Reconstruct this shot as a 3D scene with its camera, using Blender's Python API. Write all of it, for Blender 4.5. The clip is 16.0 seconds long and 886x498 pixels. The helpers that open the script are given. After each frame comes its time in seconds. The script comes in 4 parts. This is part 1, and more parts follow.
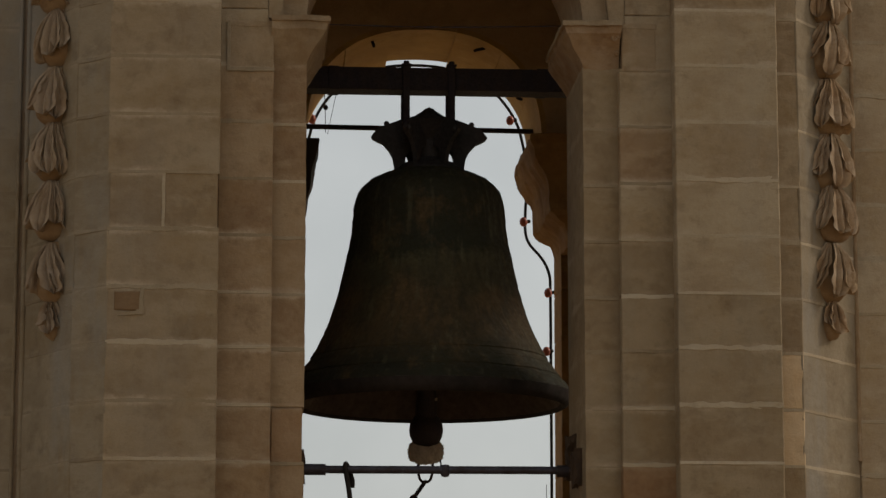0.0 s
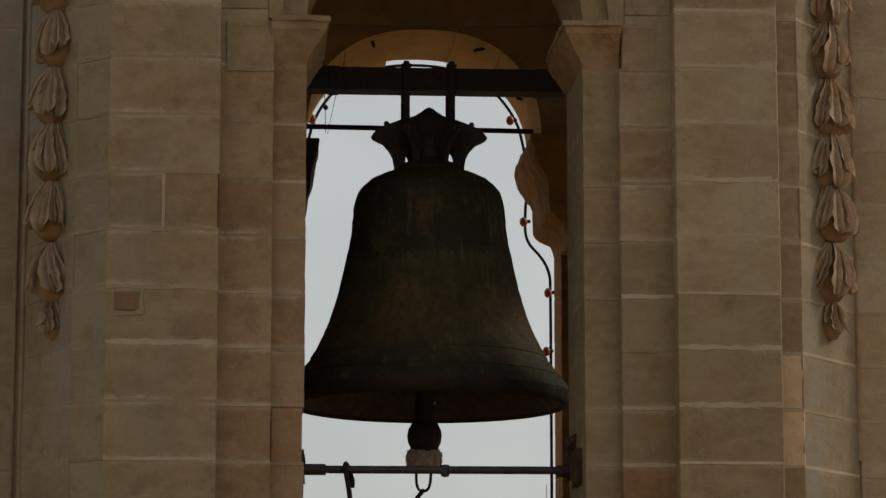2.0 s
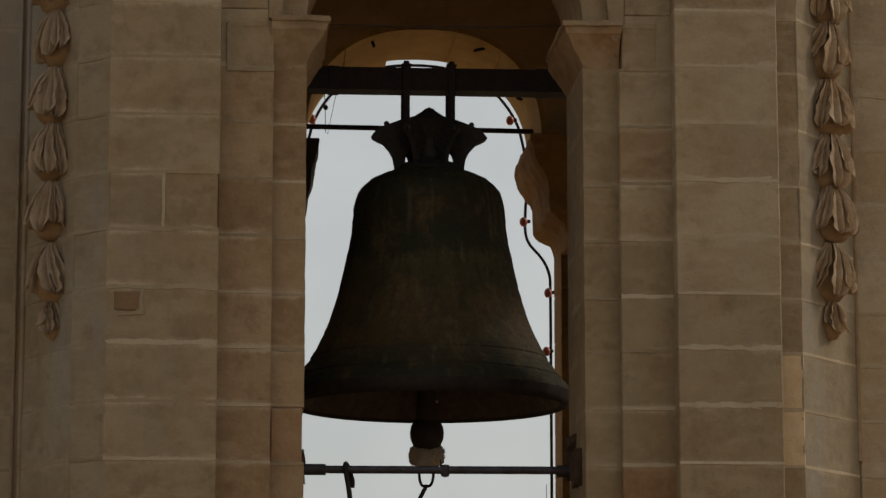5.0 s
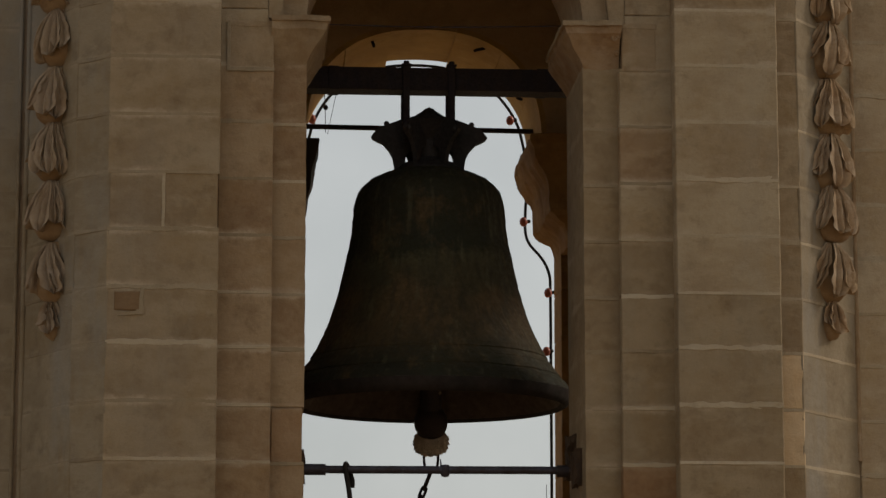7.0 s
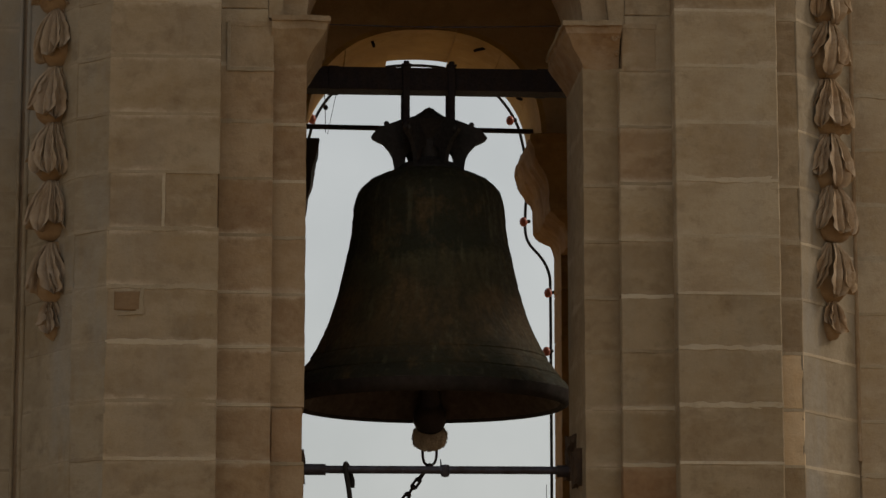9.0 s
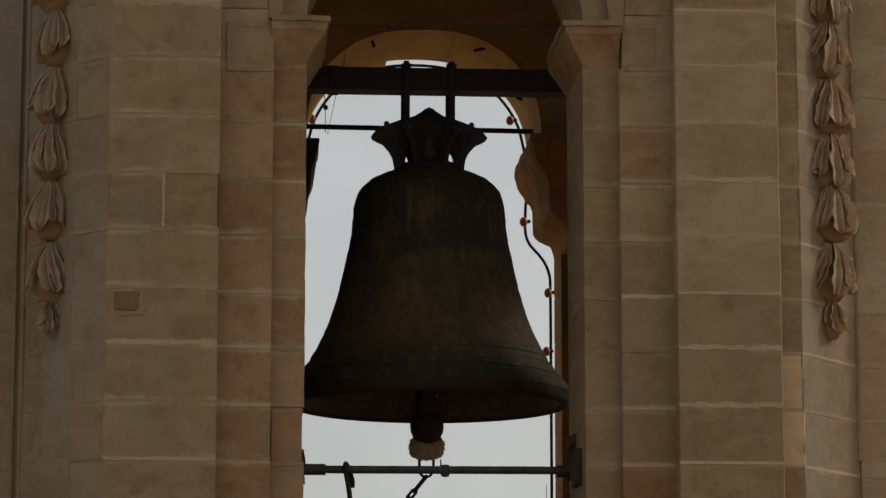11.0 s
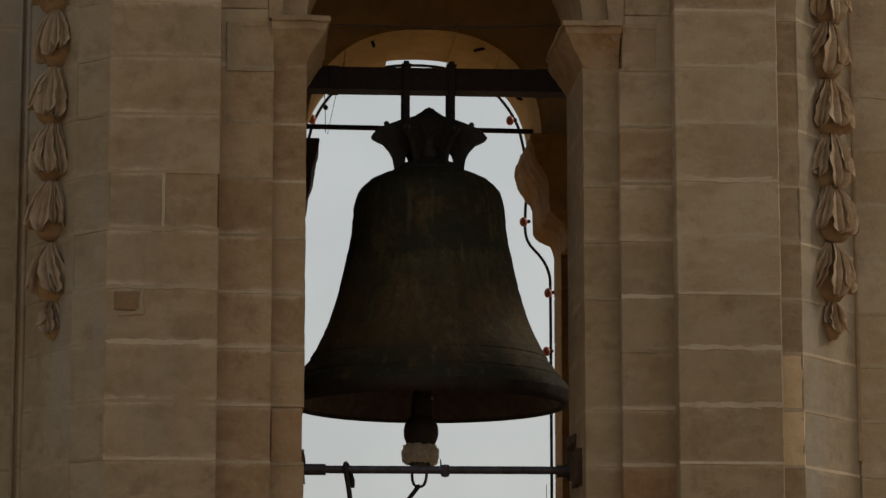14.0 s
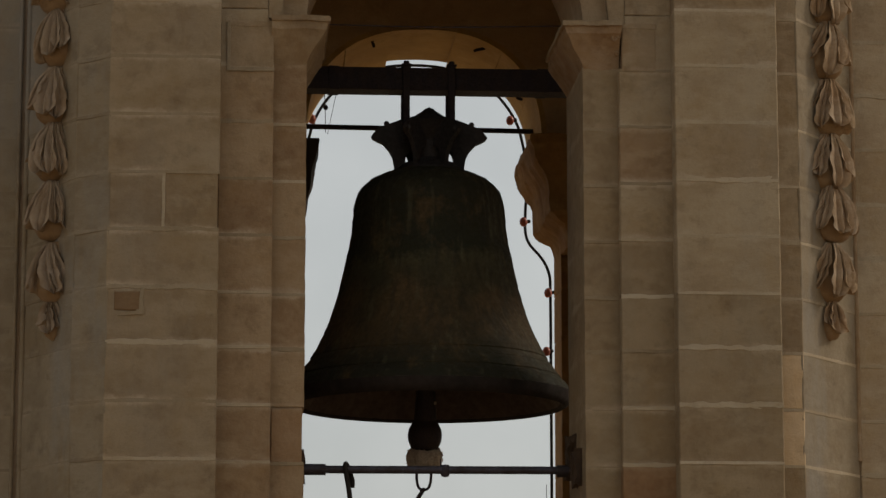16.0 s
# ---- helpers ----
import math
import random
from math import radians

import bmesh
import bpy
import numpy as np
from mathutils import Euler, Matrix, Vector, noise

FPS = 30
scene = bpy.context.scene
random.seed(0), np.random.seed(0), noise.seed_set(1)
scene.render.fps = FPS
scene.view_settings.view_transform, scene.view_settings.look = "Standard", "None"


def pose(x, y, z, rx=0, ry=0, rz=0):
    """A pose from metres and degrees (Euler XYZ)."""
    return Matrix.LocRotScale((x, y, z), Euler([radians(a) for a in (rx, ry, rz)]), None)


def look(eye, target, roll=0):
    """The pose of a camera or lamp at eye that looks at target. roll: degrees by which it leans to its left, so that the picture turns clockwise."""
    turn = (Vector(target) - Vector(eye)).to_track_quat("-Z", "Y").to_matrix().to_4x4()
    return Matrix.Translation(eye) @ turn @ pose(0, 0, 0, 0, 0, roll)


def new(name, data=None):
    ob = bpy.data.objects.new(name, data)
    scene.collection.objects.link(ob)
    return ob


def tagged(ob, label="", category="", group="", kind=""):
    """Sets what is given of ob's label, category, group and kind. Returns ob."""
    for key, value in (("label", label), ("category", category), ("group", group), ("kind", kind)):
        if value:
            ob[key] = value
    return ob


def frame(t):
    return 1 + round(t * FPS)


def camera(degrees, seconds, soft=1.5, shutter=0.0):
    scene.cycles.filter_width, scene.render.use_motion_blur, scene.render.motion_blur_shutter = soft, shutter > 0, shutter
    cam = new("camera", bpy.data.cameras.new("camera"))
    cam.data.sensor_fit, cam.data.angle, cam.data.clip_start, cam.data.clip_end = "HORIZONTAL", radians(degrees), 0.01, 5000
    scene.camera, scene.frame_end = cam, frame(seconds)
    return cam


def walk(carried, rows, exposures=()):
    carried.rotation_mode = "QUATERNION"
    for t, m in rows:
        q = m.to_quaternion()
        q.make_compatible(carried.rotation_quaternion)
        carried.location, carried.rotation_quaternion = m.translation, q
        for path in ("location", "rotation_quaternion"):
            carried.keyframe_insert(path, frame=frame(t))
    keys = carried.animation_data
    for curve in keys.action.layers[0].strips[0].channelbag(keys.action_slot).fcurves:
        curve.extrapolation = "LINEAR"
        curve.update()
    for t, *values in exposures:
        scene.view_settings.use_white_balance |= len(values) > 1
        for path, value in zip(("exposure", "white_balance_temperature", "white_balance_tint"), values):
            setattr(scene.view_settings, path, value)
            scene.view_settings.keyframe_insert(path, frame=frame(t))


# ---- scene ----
cam = camera(16.8, 16.0, soft=1.45)
EYE, AIM = (-1.010, -14.086, 1.610), (0.0, 0.0, 4.10)
walk(cam, [(0.0, look(EYE, AIM)), (16.0, look(EYE, AIM))], exposures=[(0.0, 0.0), (16.0, 0.0)])

# ---- world and light ----
SUN_TURN, SUN_HIGH = 80.0, 32.0      # degrees: clockwise from +y, above the horizon
world = bpy.data.worlds.new("overcast_sky")
scene.world = world
world.use_nodes = True
wn, wl = world.node_tree.nodes, world.node_tree.links
sky = wn.new("ShaderNodeTexSky")
sky.sky_type, sky.sun_disc = "NISHITA", False
sky.sun_elevation, sky.sun_rotation = radians(SUN_HIGH), radians(SUN_TURN)
sky.air_density, sky.dust_density, sky.ozone_density = 1.0, 4.0, 1.0
cloud = wn.new("ShaderNodeTexNoise")
cloud.inputs["Scale"].default_value, cloud.inputs["Detail"].default_value = 16.0, 6.0
veil = wn.new("ShaderNodeMix")
veil.data_type = "RGBA"
veil.inputs["A"].default_value, veil.inputs["B"].default_value = (4.62, 4.82, 4.70, 1), (6.72, 6.80, 6.58, 1)
wl.new(cloud.outputs["Fac"], veil.inputs["Factor"])
cover = wn.new("ShaderNodeMix")
cover.data_type = "RGBA"
cover.inputs["Factor"].default_value = 0.78
wl.new(sky.outputs["Color"], cover.inputs["A"])
wl.new(veil.outputs["Result"], cover.inputs["B"])
back = wn["Background"]
back.inputs["Strength"].default_value = 0.1
wl.new(cover.outputs["Result"], back.inputs["Color"])

sun = new("sun", bpy.data.lights.new("sun", "SUN"))
sun.data.energy, sun.data.angle, sun.data.color = 1.4, radians(10), (1.0, 0.91, 0.76)
h, a = radians(SUN_HIGH), radians(SUN_TURN)
sun.matrix_world = look((math.sin(a) * math.cos(h) * 30, math.cos(a) * math.cos(h) * 30, math.sin(h) * 30), (0, 0, 0))


# ---- materials ----
def node_material(name):
    m = bpy.data.materials.new(name)
    m.use_nodes = True
    return m, m.node_tree.nodes, m.node_tree.links, m.node_tree.nodes["Principled BSDF"]


def mix(n, l, fac, a, b, mode="MIX"):
    """A colour mix node; a and b are colours or sockets, fac a number or socket."""
    k = n.new("ShaderNodeMix")
    k.data_type, k.blend_type = "RGBA", mode
    for slot, v in (("Factor", fac), ("A", a), ("B", b)):
        if isinstance(v, (int, float)):
            k.inputs[slot].default_value = v
        elif isinstance(v, tuple):
            k.inputs[slot].default_value = (*v, 1) if len(v) == 3 else v
        else:
            l.new(v, k.inputs[slot])
    return k.outputs["Result"]


def noise_at(n, l, coord, scale, detail=6.0, rough=0.6, lo=0.35, hi=0.65, stretch=(1, 1, 1), shift=None):
    """Noise between 0 and 1, with its contrast set by lo and hi."""
    p = n.new("ShaderNodeMapping")
    p.inputs["Scale"].default_value = stretch
    l.new(coord, p.inputs["Vector"])
    if shift is not None:
        l.new(shift, p.inputs["Location"])
    t = n.new("ShaderNodeTexNoise")
    t.inputs["Scale"].default_value, t.inputs["Detail"].default_value, t.inputs["Roughness"].default_value = scale, detail, rough
    l.new(p.outputs["Vector"], t.inputs["Vector"])
    r = n.new("ShaderNodeMapRange")
    r.inputs["From Min"].default_value, r.inputs["From Max"].default_value = lo, hi
    l.new(t.outputs["Fac"], r.inputs["Value"])
    return r.outputs["Result"]


def bump(n, l, shader, height, strength, distance):
    b = n.new("ShaderNodeBump")
    b.inputs["Strength"].default_value, b.inputs["Distance"].default_value = strength, distance
    l.new(height, b.inputs["Height"])
    l.new(b.outputs["Normal"], shader.inputs["Normal"])


def edge_wash(n, l, at):
    """1 along the bed joints of a dressed stone, where lime from the joints has smeared over it, fading inwards in patches."""
    gen = n.new("ShaderNodeTexCoord").outputs["Generated"]
    split = n.new("ShaderNodeSeparateXYZ")
    l.new(gen, split.inputs[0])
    a = math_node(n, l, "ABSOLUTE", math_node(n, l, "SUBTRACT", split.outputs["Z"], 0.5), 0.0)
    near = math_node(n, l, "MULTIPLY", math_node(n, l, "SUBTRACT", 0.5, a), 0.2775)
    rag = noise_at(n, l, at, 9.0, 6, 0.65, 0.3, 0.7)
    near = math_node(n, l, "SUBTRACT", near, mix_fac(n, l, rag, 0.036))
    r = n.new("ShaderNodeMapRange")
    r.interpolation_type = "SMOOTHSTEP"
    for key, v in (("From Min", -0.016), ("From Max", 0.016), ("To Min", 1.0), ("To Max", 0.0)):
        r.inputs[key].default_value = v
    l.new(near, r.inputs["Value"])
    patch = noise_at(n, l, at, 2.6, 5, 0.65, 0.42, 0.62)
    return math_node(n, l, "MULTIPLY", r.outputs["Result"], patch)


def math_node(n, l, op, a, b):
    q = n.new("ShaderNodeMath")
    q.operation = op
    for i, v in enumerate((a, b)):
        if isinstance(v, (int, float)):
            q.inputs[i].default_value = v
        else:
            l.new(v, q.inputs[i])
    return q.outputs[0]


def stone_material(name, base, dark, pale, grey, spread=0.5, grime=0.5, lime=0.0):
    """Weathered limestone: tone by piece, blotches, grey run-down stains, lime-smeared edges, pits and grain."""
    m, n, l, s = node_material(name)
    geo = n.new("ShaderNodeNewGeometry")
    info = n.new("ShaderNodeObjectInfo")
    at = geo.outputs["Position"]
    ramp = n.new("ShaderNodeValToRGB")
    ramp.color_ramp.elements[0].color, ramp.color_ramp.elements[1].color = (*dark, 1), (*pale, 1)
    mid = ramp.color_ramp.elements.new(0.5)
    mid.color = (*base, 1)
    l.new(info.outputs["Random"], ramp.inputs["Fac"])
    c = mix(n, l, spread, base, ramp.outputs["Color"])
    shift = mix_fac(n, l, info.outputs["Random"], 41.0)
    blotch = noise_at(n, l, at, 2.6, 6, 0.62, 0.42, 0.62, shift=shift)
    c = mix(n, l, mix_fac(n, l, blotch, 0.62), c, dark)
    ruddy = noise_at(n, l, at, 3.0, 6, 0.62, 0.46, 0.62, (1, 1, 1.2))
    c = mix(n, l, mix_fac(n, l, ruddy, 0.52), c, (base[0] * 0.86, base[1] * 0.78, base[2] * 0.63))
    wash = noise_at(n, l, at, 6.5, 6, 0.62, 0.50, 0.64, (0.7, 0.7, 1.6), shift=shift)
    c = mix(n, l, mix_fac(n, l, wash, 0.5), c, pale)
    smudge = noise_at(n, l, at, 6.0, 7, 0.68, 0.54, 0.68, (1.0, 1.0, 0.8))
    c = mix(n, l, mix_fac(n, l, smudge, 0.55), c, tuple(v * 0.72 for v in dark))
    scab = noise_at(n, l, at, 8.0, 9, 0.74, 0.52, 0.60, (0.8, 0.8, 1.3))
    where = noise_at(n, l, at, 2.2, 4, 0.6, 0.46, 0.60, shift=shift)
    scab = math_node(n, l, "MULTIPLY", scab, where)
    c = mix(n, l, mix_fac(n, l, scab, 0.50), c, tuple(v * 0.82 for v in dark))
    fine = noise_at(n, l, at, 22.0, 6, 0.68, 0.36, 0.64)
    c = mix(n, l, mix_fac(n, l, fine, 0.25), c, pale)
    stain = noise_at(n, l, at, 2.45, 6, 0.62, 0.5, 0.68, (1.0, 1.0, 0.3))
    c = mix(n, l, mix_fac(n, l, stain, grime), c, grey)
    if lime:
        c = mix(n, l, mix_fac(n, l, edge_wash(n, l, at), lime), c, (0.415, 0.332, 0.238))
    grain = noise_at(n, l, at, 120.0, 4, 0.7, 0.3, 0.7)
    c = mix(n, l, mix_fac(n, l, grain, 0.16), c, tuple(v * 0.55 for v in base))
    l.new(c, s.inputs["Base Color"])
    s.inputs["Roughness"].default_value = 0.92
    s.inputs["Specular IOR Level"].default_value = 0.2
    add = n.new("ShaderNodeMath")
    add.operation = "ADD"
    l.new(fine, add.inputs[0])
    l.new(mix_fac(n, l, grain, 0.3), add.inputs[1])
    bump(n, l, s, add.outputs[0], 0.5, 0.005)
    return m


def mix_fac(n, l, socket, k):
    q = n.new("ShaderNodeMath")
    q.operation = "MULTIPLY"
    q.inputs[1].default_value = k
    l.new(socket, q.inputs[0])
    return q.outputs[0]


STONE = stone_material("limestone", (0.294, 0.220, 0.136), (0.188, 0.124, 0.069), (0.349, 0.275, 0.181), (0.265, 0.218, 0.158), 0.85, 0.5, 0.75)
FACE_STONE = stone_material("plain_limestone", (0.294, 0.220, 0.136), (0.188, 0.124, 0.069), (0.349, 0.275, 0.181), (0.265, 0.218, 0.158), 0.85)
# Darker tone for the lower right courses and the right reveal.
DARKER_STONE = stone_material("darker_limestone", (0.246, 0.179, 0.106), (0.165, 0.108, 0.058), (0.294, 0.225, 0.143), (0.221, 0.183, 0.131), 0.35, 0.5, 0.5)
# Darker copy of STONE: the left side's dimmer light is in its colour.
LEFT_STONE = stone_material("dimmed_left_limestone", (0.249, 0.183, 0.112), (0.164, 0.107, 0.058), (0.294, 0.226, 0.147), (0.222, 0.181, 0.134), 0.9, 0.5, 0.75)
WARM_STONE = stone_material("inner_jamb_limestone", (0.273, 0.185, 0.107), (0.183, 0.107, 0.055), (0.317, 0.233, 0.145), (0.236, 0.181, 0.126), 0.85, 0.5, 0.75)
GREY_STONE = stone_material("grey_weathered_limestone", (0.228, 0.175, 0.114), (0.150, 0.109, 0.066), (0.251, 0.202, 0.140), (0.208, 0.190, 0.166), 0.6, 0.75, 0.3)
NEW_STONE = stone_material("fresh_limestone", (0.52, 0.37, 0.215), (0.40, 0.265, 0.14), (0.58, 0.43, 0.28), (0.36, 0.29, 0.20), 0.3, 0.6)
GOLD_STONE = stone_material("golden_limestone", (0.455, 0.290, 0.105), (0.34, 0.195, 0.065), (0.51, 0.345, 0.15), (0.31, 0.195, 0.085), 0.4, 0.5)
RUDDY_STONE = stone_material("ruddy_limestone", (0.235, 0.138, 0.070), (0.170, 0.090, 0.042), (0.285, 0.190, 0.112), (0.21, 0.152, 0.104), 0.5, 0.5, 0.5)
MORTAR = stone_material("lime_mortar", (0.352, 0.284, 0.194), (0.299, 0.230, 0.148), (0.415, 0.343, 0.245), (0.299, 0.252, 0.190), 1.0, 0.5)
CORE = stone_material("rubble_core", (0.24, 0.17, 0.11), (0.18, 0.12, 0.07), (0.30, 0.22, 0.15), (0.20, 0.16, 0.12), 0.0, 0.5)
DARK_STONE = stone_material("inner_wall_limestone", (0.48, 0.325, 0.180), (0.34, 0.215, 0.110), (0.54, 0.38, 0.225), (0.36, 0.26, 0.165), 0.2, 0.5)
PALE_STONE = stone_material("pale_corner_limestone", (0.387, 0.301, 0.196), (0.247, 0.165, 0.096), (0.421, 0.335, 0.229), (0.347, 0.291, 0.218), 0.85, 0.5, 0.6)
MEND_STONE = stone_material("dark_mending_stone", (0.188, 0.118, 0.062), (0.135, 0.076, 0.036), (0.20, 0.13, 0.072), (0.15, 0.105, 0.066), 0.2, 0.3)
# Near-black base paints the shade on the left rear impost.
BLACK_STONE = stone_material("shade_blackened_limestone", (0.040, 0.028, 0.022), (0.024, 0.016, 0.012), (0.06, 0.044, 0.034), (0.035, 0.028, 0.026), 0.3, 0.4)
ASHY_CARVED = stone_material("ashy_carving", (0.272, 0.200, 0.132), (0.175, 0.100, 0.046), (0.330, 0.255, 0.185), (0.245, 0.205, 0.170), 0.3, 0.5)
BUD_STONE = stone_material("rust_stained_carving", (0.215, 0.138, 0.074), (0.145, 0.078, 0.034), (0.270, 0.180, 0.100), (0.20, 0.150, 0.105), 0.5, 0.3)
# Deeper brown base: shade inside the rear opening is put into this colour.
SHADE_BROWN_STONE = stone_material("shaded_brown_limestone", (0.275, 0.150, 0.050), (0.150, 0.072, 0.024), (0.33, 0.20, 0.08), (0.20, 0.115, 0.048), 0.3, 0.4)
CAPITAL_STONE = stone_material("stained_limestone", (0.259, 0.181, 0.108), (0.164, 0.101, 0.052), (0.333, 0.260, 0.170), (0.246, 0.197, 0.138), 0.6, 0.5, 0.6)
DULL_MORTAR = stone_material("dull_mortar", (0.253, 0.194, 0.122), (0.212, 0.156, 0.095), (0.299, 0.237, 0.160), (0.227, 0.190, 0.142), 0.8, 0.5)
BROWN_CARVED = stone_material("brown_stained_carving", (0.255, 0.166, 0.092), (0.165, 0.078, 0.028), (0.315, 0.24, 0.17), (0.235, 0.195, 0.165), 0.3, 0.4)
# Lighter than ASHY_CARVED: sun on the right garland is painted into base and pale.
CARVED = stone_material("sunlit_carved_limestone", (0.299, 0.208, 0.123), (0.221, 0.112, 0.044), (0.432, 0.336, 0.239), (0.262, 0.216, 0.175), 0.3, 0.35)


def bronze_material(name):
    """Old bell bronze: green-black shoulder, olive then brown waist, near-black towards the foot, level bands and
    run-down streaks.
    """
    m, n, l, s = node_material(name)
    at = n.new("ShaderNodeTexCoord").outputs["Object"]
    split = n.new("ShaderNodeSeparateXYZ")
    l.new(at, split.inputs[0])
    wav = mix_fac(n, l, noise_at(n, l, at, 5.0, 6, 0.65, 0.3, 0.7), 0.16)
    high = math_node(n, l, "ADD", split.outputs["Z"], wav)
    ramp = n.new("ShaderNodeValToRGB")
    cr = ramp.color_ramp
    cr.elements[0].position, cr.elements[0].color = 0.10, (0.016, 0.013, 0.008, 1)
    cr.elements[1].position, cr.elements[1].color = 0.98, (0.026, 0.024, 0.013, 1)
    for p, col in ((0.20, (0.019, 0.017, 0.009)), (0.30, (0.044, 0.031, 0.014)), (0.40, (0.074, 0.046, 0.019)), (0.62, (0.086, 0.054, 0.022)), (0.69, (0.056, 0.044, 0.020)),
                   (0.80, (0.066, 0.056, 0.026)), (0.86, (0.024, 0.025, 0.013))):
        cr.elements.new(p).color = (*col, 1)
    l.new(high, ramp.inputs["Fac"])
    c = ramp.outputs["Color"]
    blotch = noise_at(n, l, at, 4.5, 7, 0.68, 0.46, 0.62, (1, 1, 0.4))
    c = mix(n, l, mix_fac(n, l, blotch, 0.55), c, (0.022, 0.023, 0.012))
    rust = noise_at(n, l, at, 6.0, 7, 0.7, 0.54, 0.68, (1, 1, 0.7))
    c = mix(n, l, mix_fac(n, l, rust, 0.6), c, (0.125, 0.075, 0.030))
    runs = noise_at(n, l, at, 26.0, 5, 0.62, 0.50, 0.64, (1, 1, 0.06))
    c = mix(n, l, mix_fac(n, l, runs, 0.5), c, (0.018, 0.018, 0.012))
    pale = noise_at(n, l, at, 17.0, 5, 0.62, 0.56, 0.68, (1, 1, 0.10))
    c = mix(n, l, mix_fac(n, l, pale, 0.45), c, (0.105, 0.092, 0.048))
    small = noise_at(n, l, at, 40.0, 6, 0.7, 0.35, 0.66)
    c = mix(n, l, mix_fac(n, l, small, 0.4), c, (0.026, 0.022, 0.012))
    l.new(c, s.inputs["Base Color"])
    s.inputs["Metallic"].default_value = 0.1
    s.inputs["Specular IOR Level"].default_value = 0.18
    r = n.new("ShaderNodeMapRange")
    r.inputs["To Min"].default_value, r.inputs["To Max"].default_value = 0.62, 0.9
    l.new(small, r.inputs["Value"])
    l.new(r.outputs["Result"], s.inputs["Roughness"])
    bump(n, l, s, math_node(n, l, "ADD", small, mix_fac(n, l, rust, 0.8)), 0.5, 0.004)
    return m


def metal_material(name, base, other, rough, metallic, scale, bumpy=0.3, streak=(1, 1, 0.35), third=None):
    m, n, l, s = node_material(name)
    at = n.new("ShaderNodeTexCoord").outputs["Object"]
    big = noise_at(n, l, at, scale, 7, 0.68, 0.43, 0.58, streak)
    small = noise_at(n, l, at, scale * 9, 6, 0.7, 0.35, 0.66)
    c = mix(n, l, big, base, other)
    if third:
        c = mix(n, l, noise_at(n, l, at, scale * 0.6, 6, 0.65, 0.49, 0.64, streak), c, third)
    runs = noise_at(n, l, at, scale * 7, 4, 0.6, 0.50, 0.62, (1, 1, 0.07))
    c = mix(n, l, mix_fac(n, l, runs, 0.5 if third else 0.0), c, tuple(v * 0.3 for v in base))
    c = mix(n, l, mix_fac(n, l, small, 0.45), c, tuple(v * 0.45 for v in base))
    l.new(c, s.inputs["Base Color"])
    s.inputs["Metallic"].default_value = metallic
    s.inputs["Specular IOR Level"].default_value = 0.25
    r = n.new("ShaderNodeMapRange")
    r.inputs["To Min"].default_value, r.inputs["To Max"].default_value = rough - 0.1, min(1.0, rough + 0.2)
    l.new(small, r.inputs["Value"])
    l.new(r.outputs["Result"], s.inputs["Roughness"])
    bump(n, l, s, small, bumpy, 0.003)
    return m


BRONZE = bronze_material("patinated_bronze")
CROWN_BRONZE = metal_material("blackened_bronze", (0.040, 0.033, 0.032), (0.028, 0.027, 0.026), 0.7, 0.1, 6.0)
# Dark base and low specular paint the shade under the bell's lip.
LIP_BRONZE = metal_material("shaded_lip_bronze", (0.034, 0.026, 0.022), (0.022, 0.018, 0.016), 0.8, 0.1, 3.0)
BELL_INSIDE = metal_material("tarnished_bronze", (0.088, 0.062, 0.048), (0.060, 0.044, 0.036), 0.8, 0.1, 3.0)
LIP_BRONZE.node_tree.nodes["Principled BSDF"].inputs["Specular IOR Level"].default_value = 0.08
IRON = metal_material("dark_iron", (0.034, 0.026, 0.029), (0.044, 0.031, 0.027), 0.6, 0.35, 14.0)
BLACK_IRON = metal_material("blackened_iron", (0.026, 0.020, 0.024), (0.033, 0.024, 0.023), 0.75, 0.2, 14.0)
BAR_IRON = metal_material("grey_iron", (0.060, 0.054, 0.068), (0.035, 0.026, 0.026), 0.5, 0.5, 12.0)
ROPE = metal_material("frayed_rope", (0.70, 0.59, 0.46), (0.55, 0.44, 0.33), 0.95, 0.0, 24.0, 1.0, (1, 1, 1))
RUST = metal_material("rusted_iron", (0.095, 0.058, 0.034), (0.050, 0.032, 0.022), 0.85, 0.1, 16.0, 0.8)
TWINE = metal_material("dark_twine", (0.022, 0.018, 0.016), (0.035, 0.028, 0.022), 0.95, 0.0, 40.0, 0.8, (1, 1, 1))
CABLE = metal_material("black_cable", (0.012, 0.012, 0.013), (0.02, 0.018, 0.018), 0.6, 0.0, 20.0)
BULB = metal_material("red_bulb_glass", (0.48, 0.14, 0.10), (0.42, 0.15, 0.11), 0.3, 0.0, 20.0, 0.02)


# ---- mesh helpers ----
def finish(bm, smooth=None):
    bmesh.ops.recalc_face_normals(bm, faces=bm.faces)
    if smooth is not None:
        for f in bm.faces:
            f.smooth = True
        for e in bm.edges:
            if len(e.link_faces) == 2 and e.calc_face_angle(0) > radians(smooth):
                e.smooth = False
    return bm


def data_of(name, bm, material):
    me = bpy.data.meshes.new(name)
    bm.to_mesh(me)
    bm.free()
    me.materials.append(material)
    return me


def part(name, bm, material, parent=None, label=""):
    """Links a bmesh as one mesh object under a thing or a part."""
    ob = new(name, data_of(name, bm, material))
    ob.parent = parent
    return tagged(ob, label)


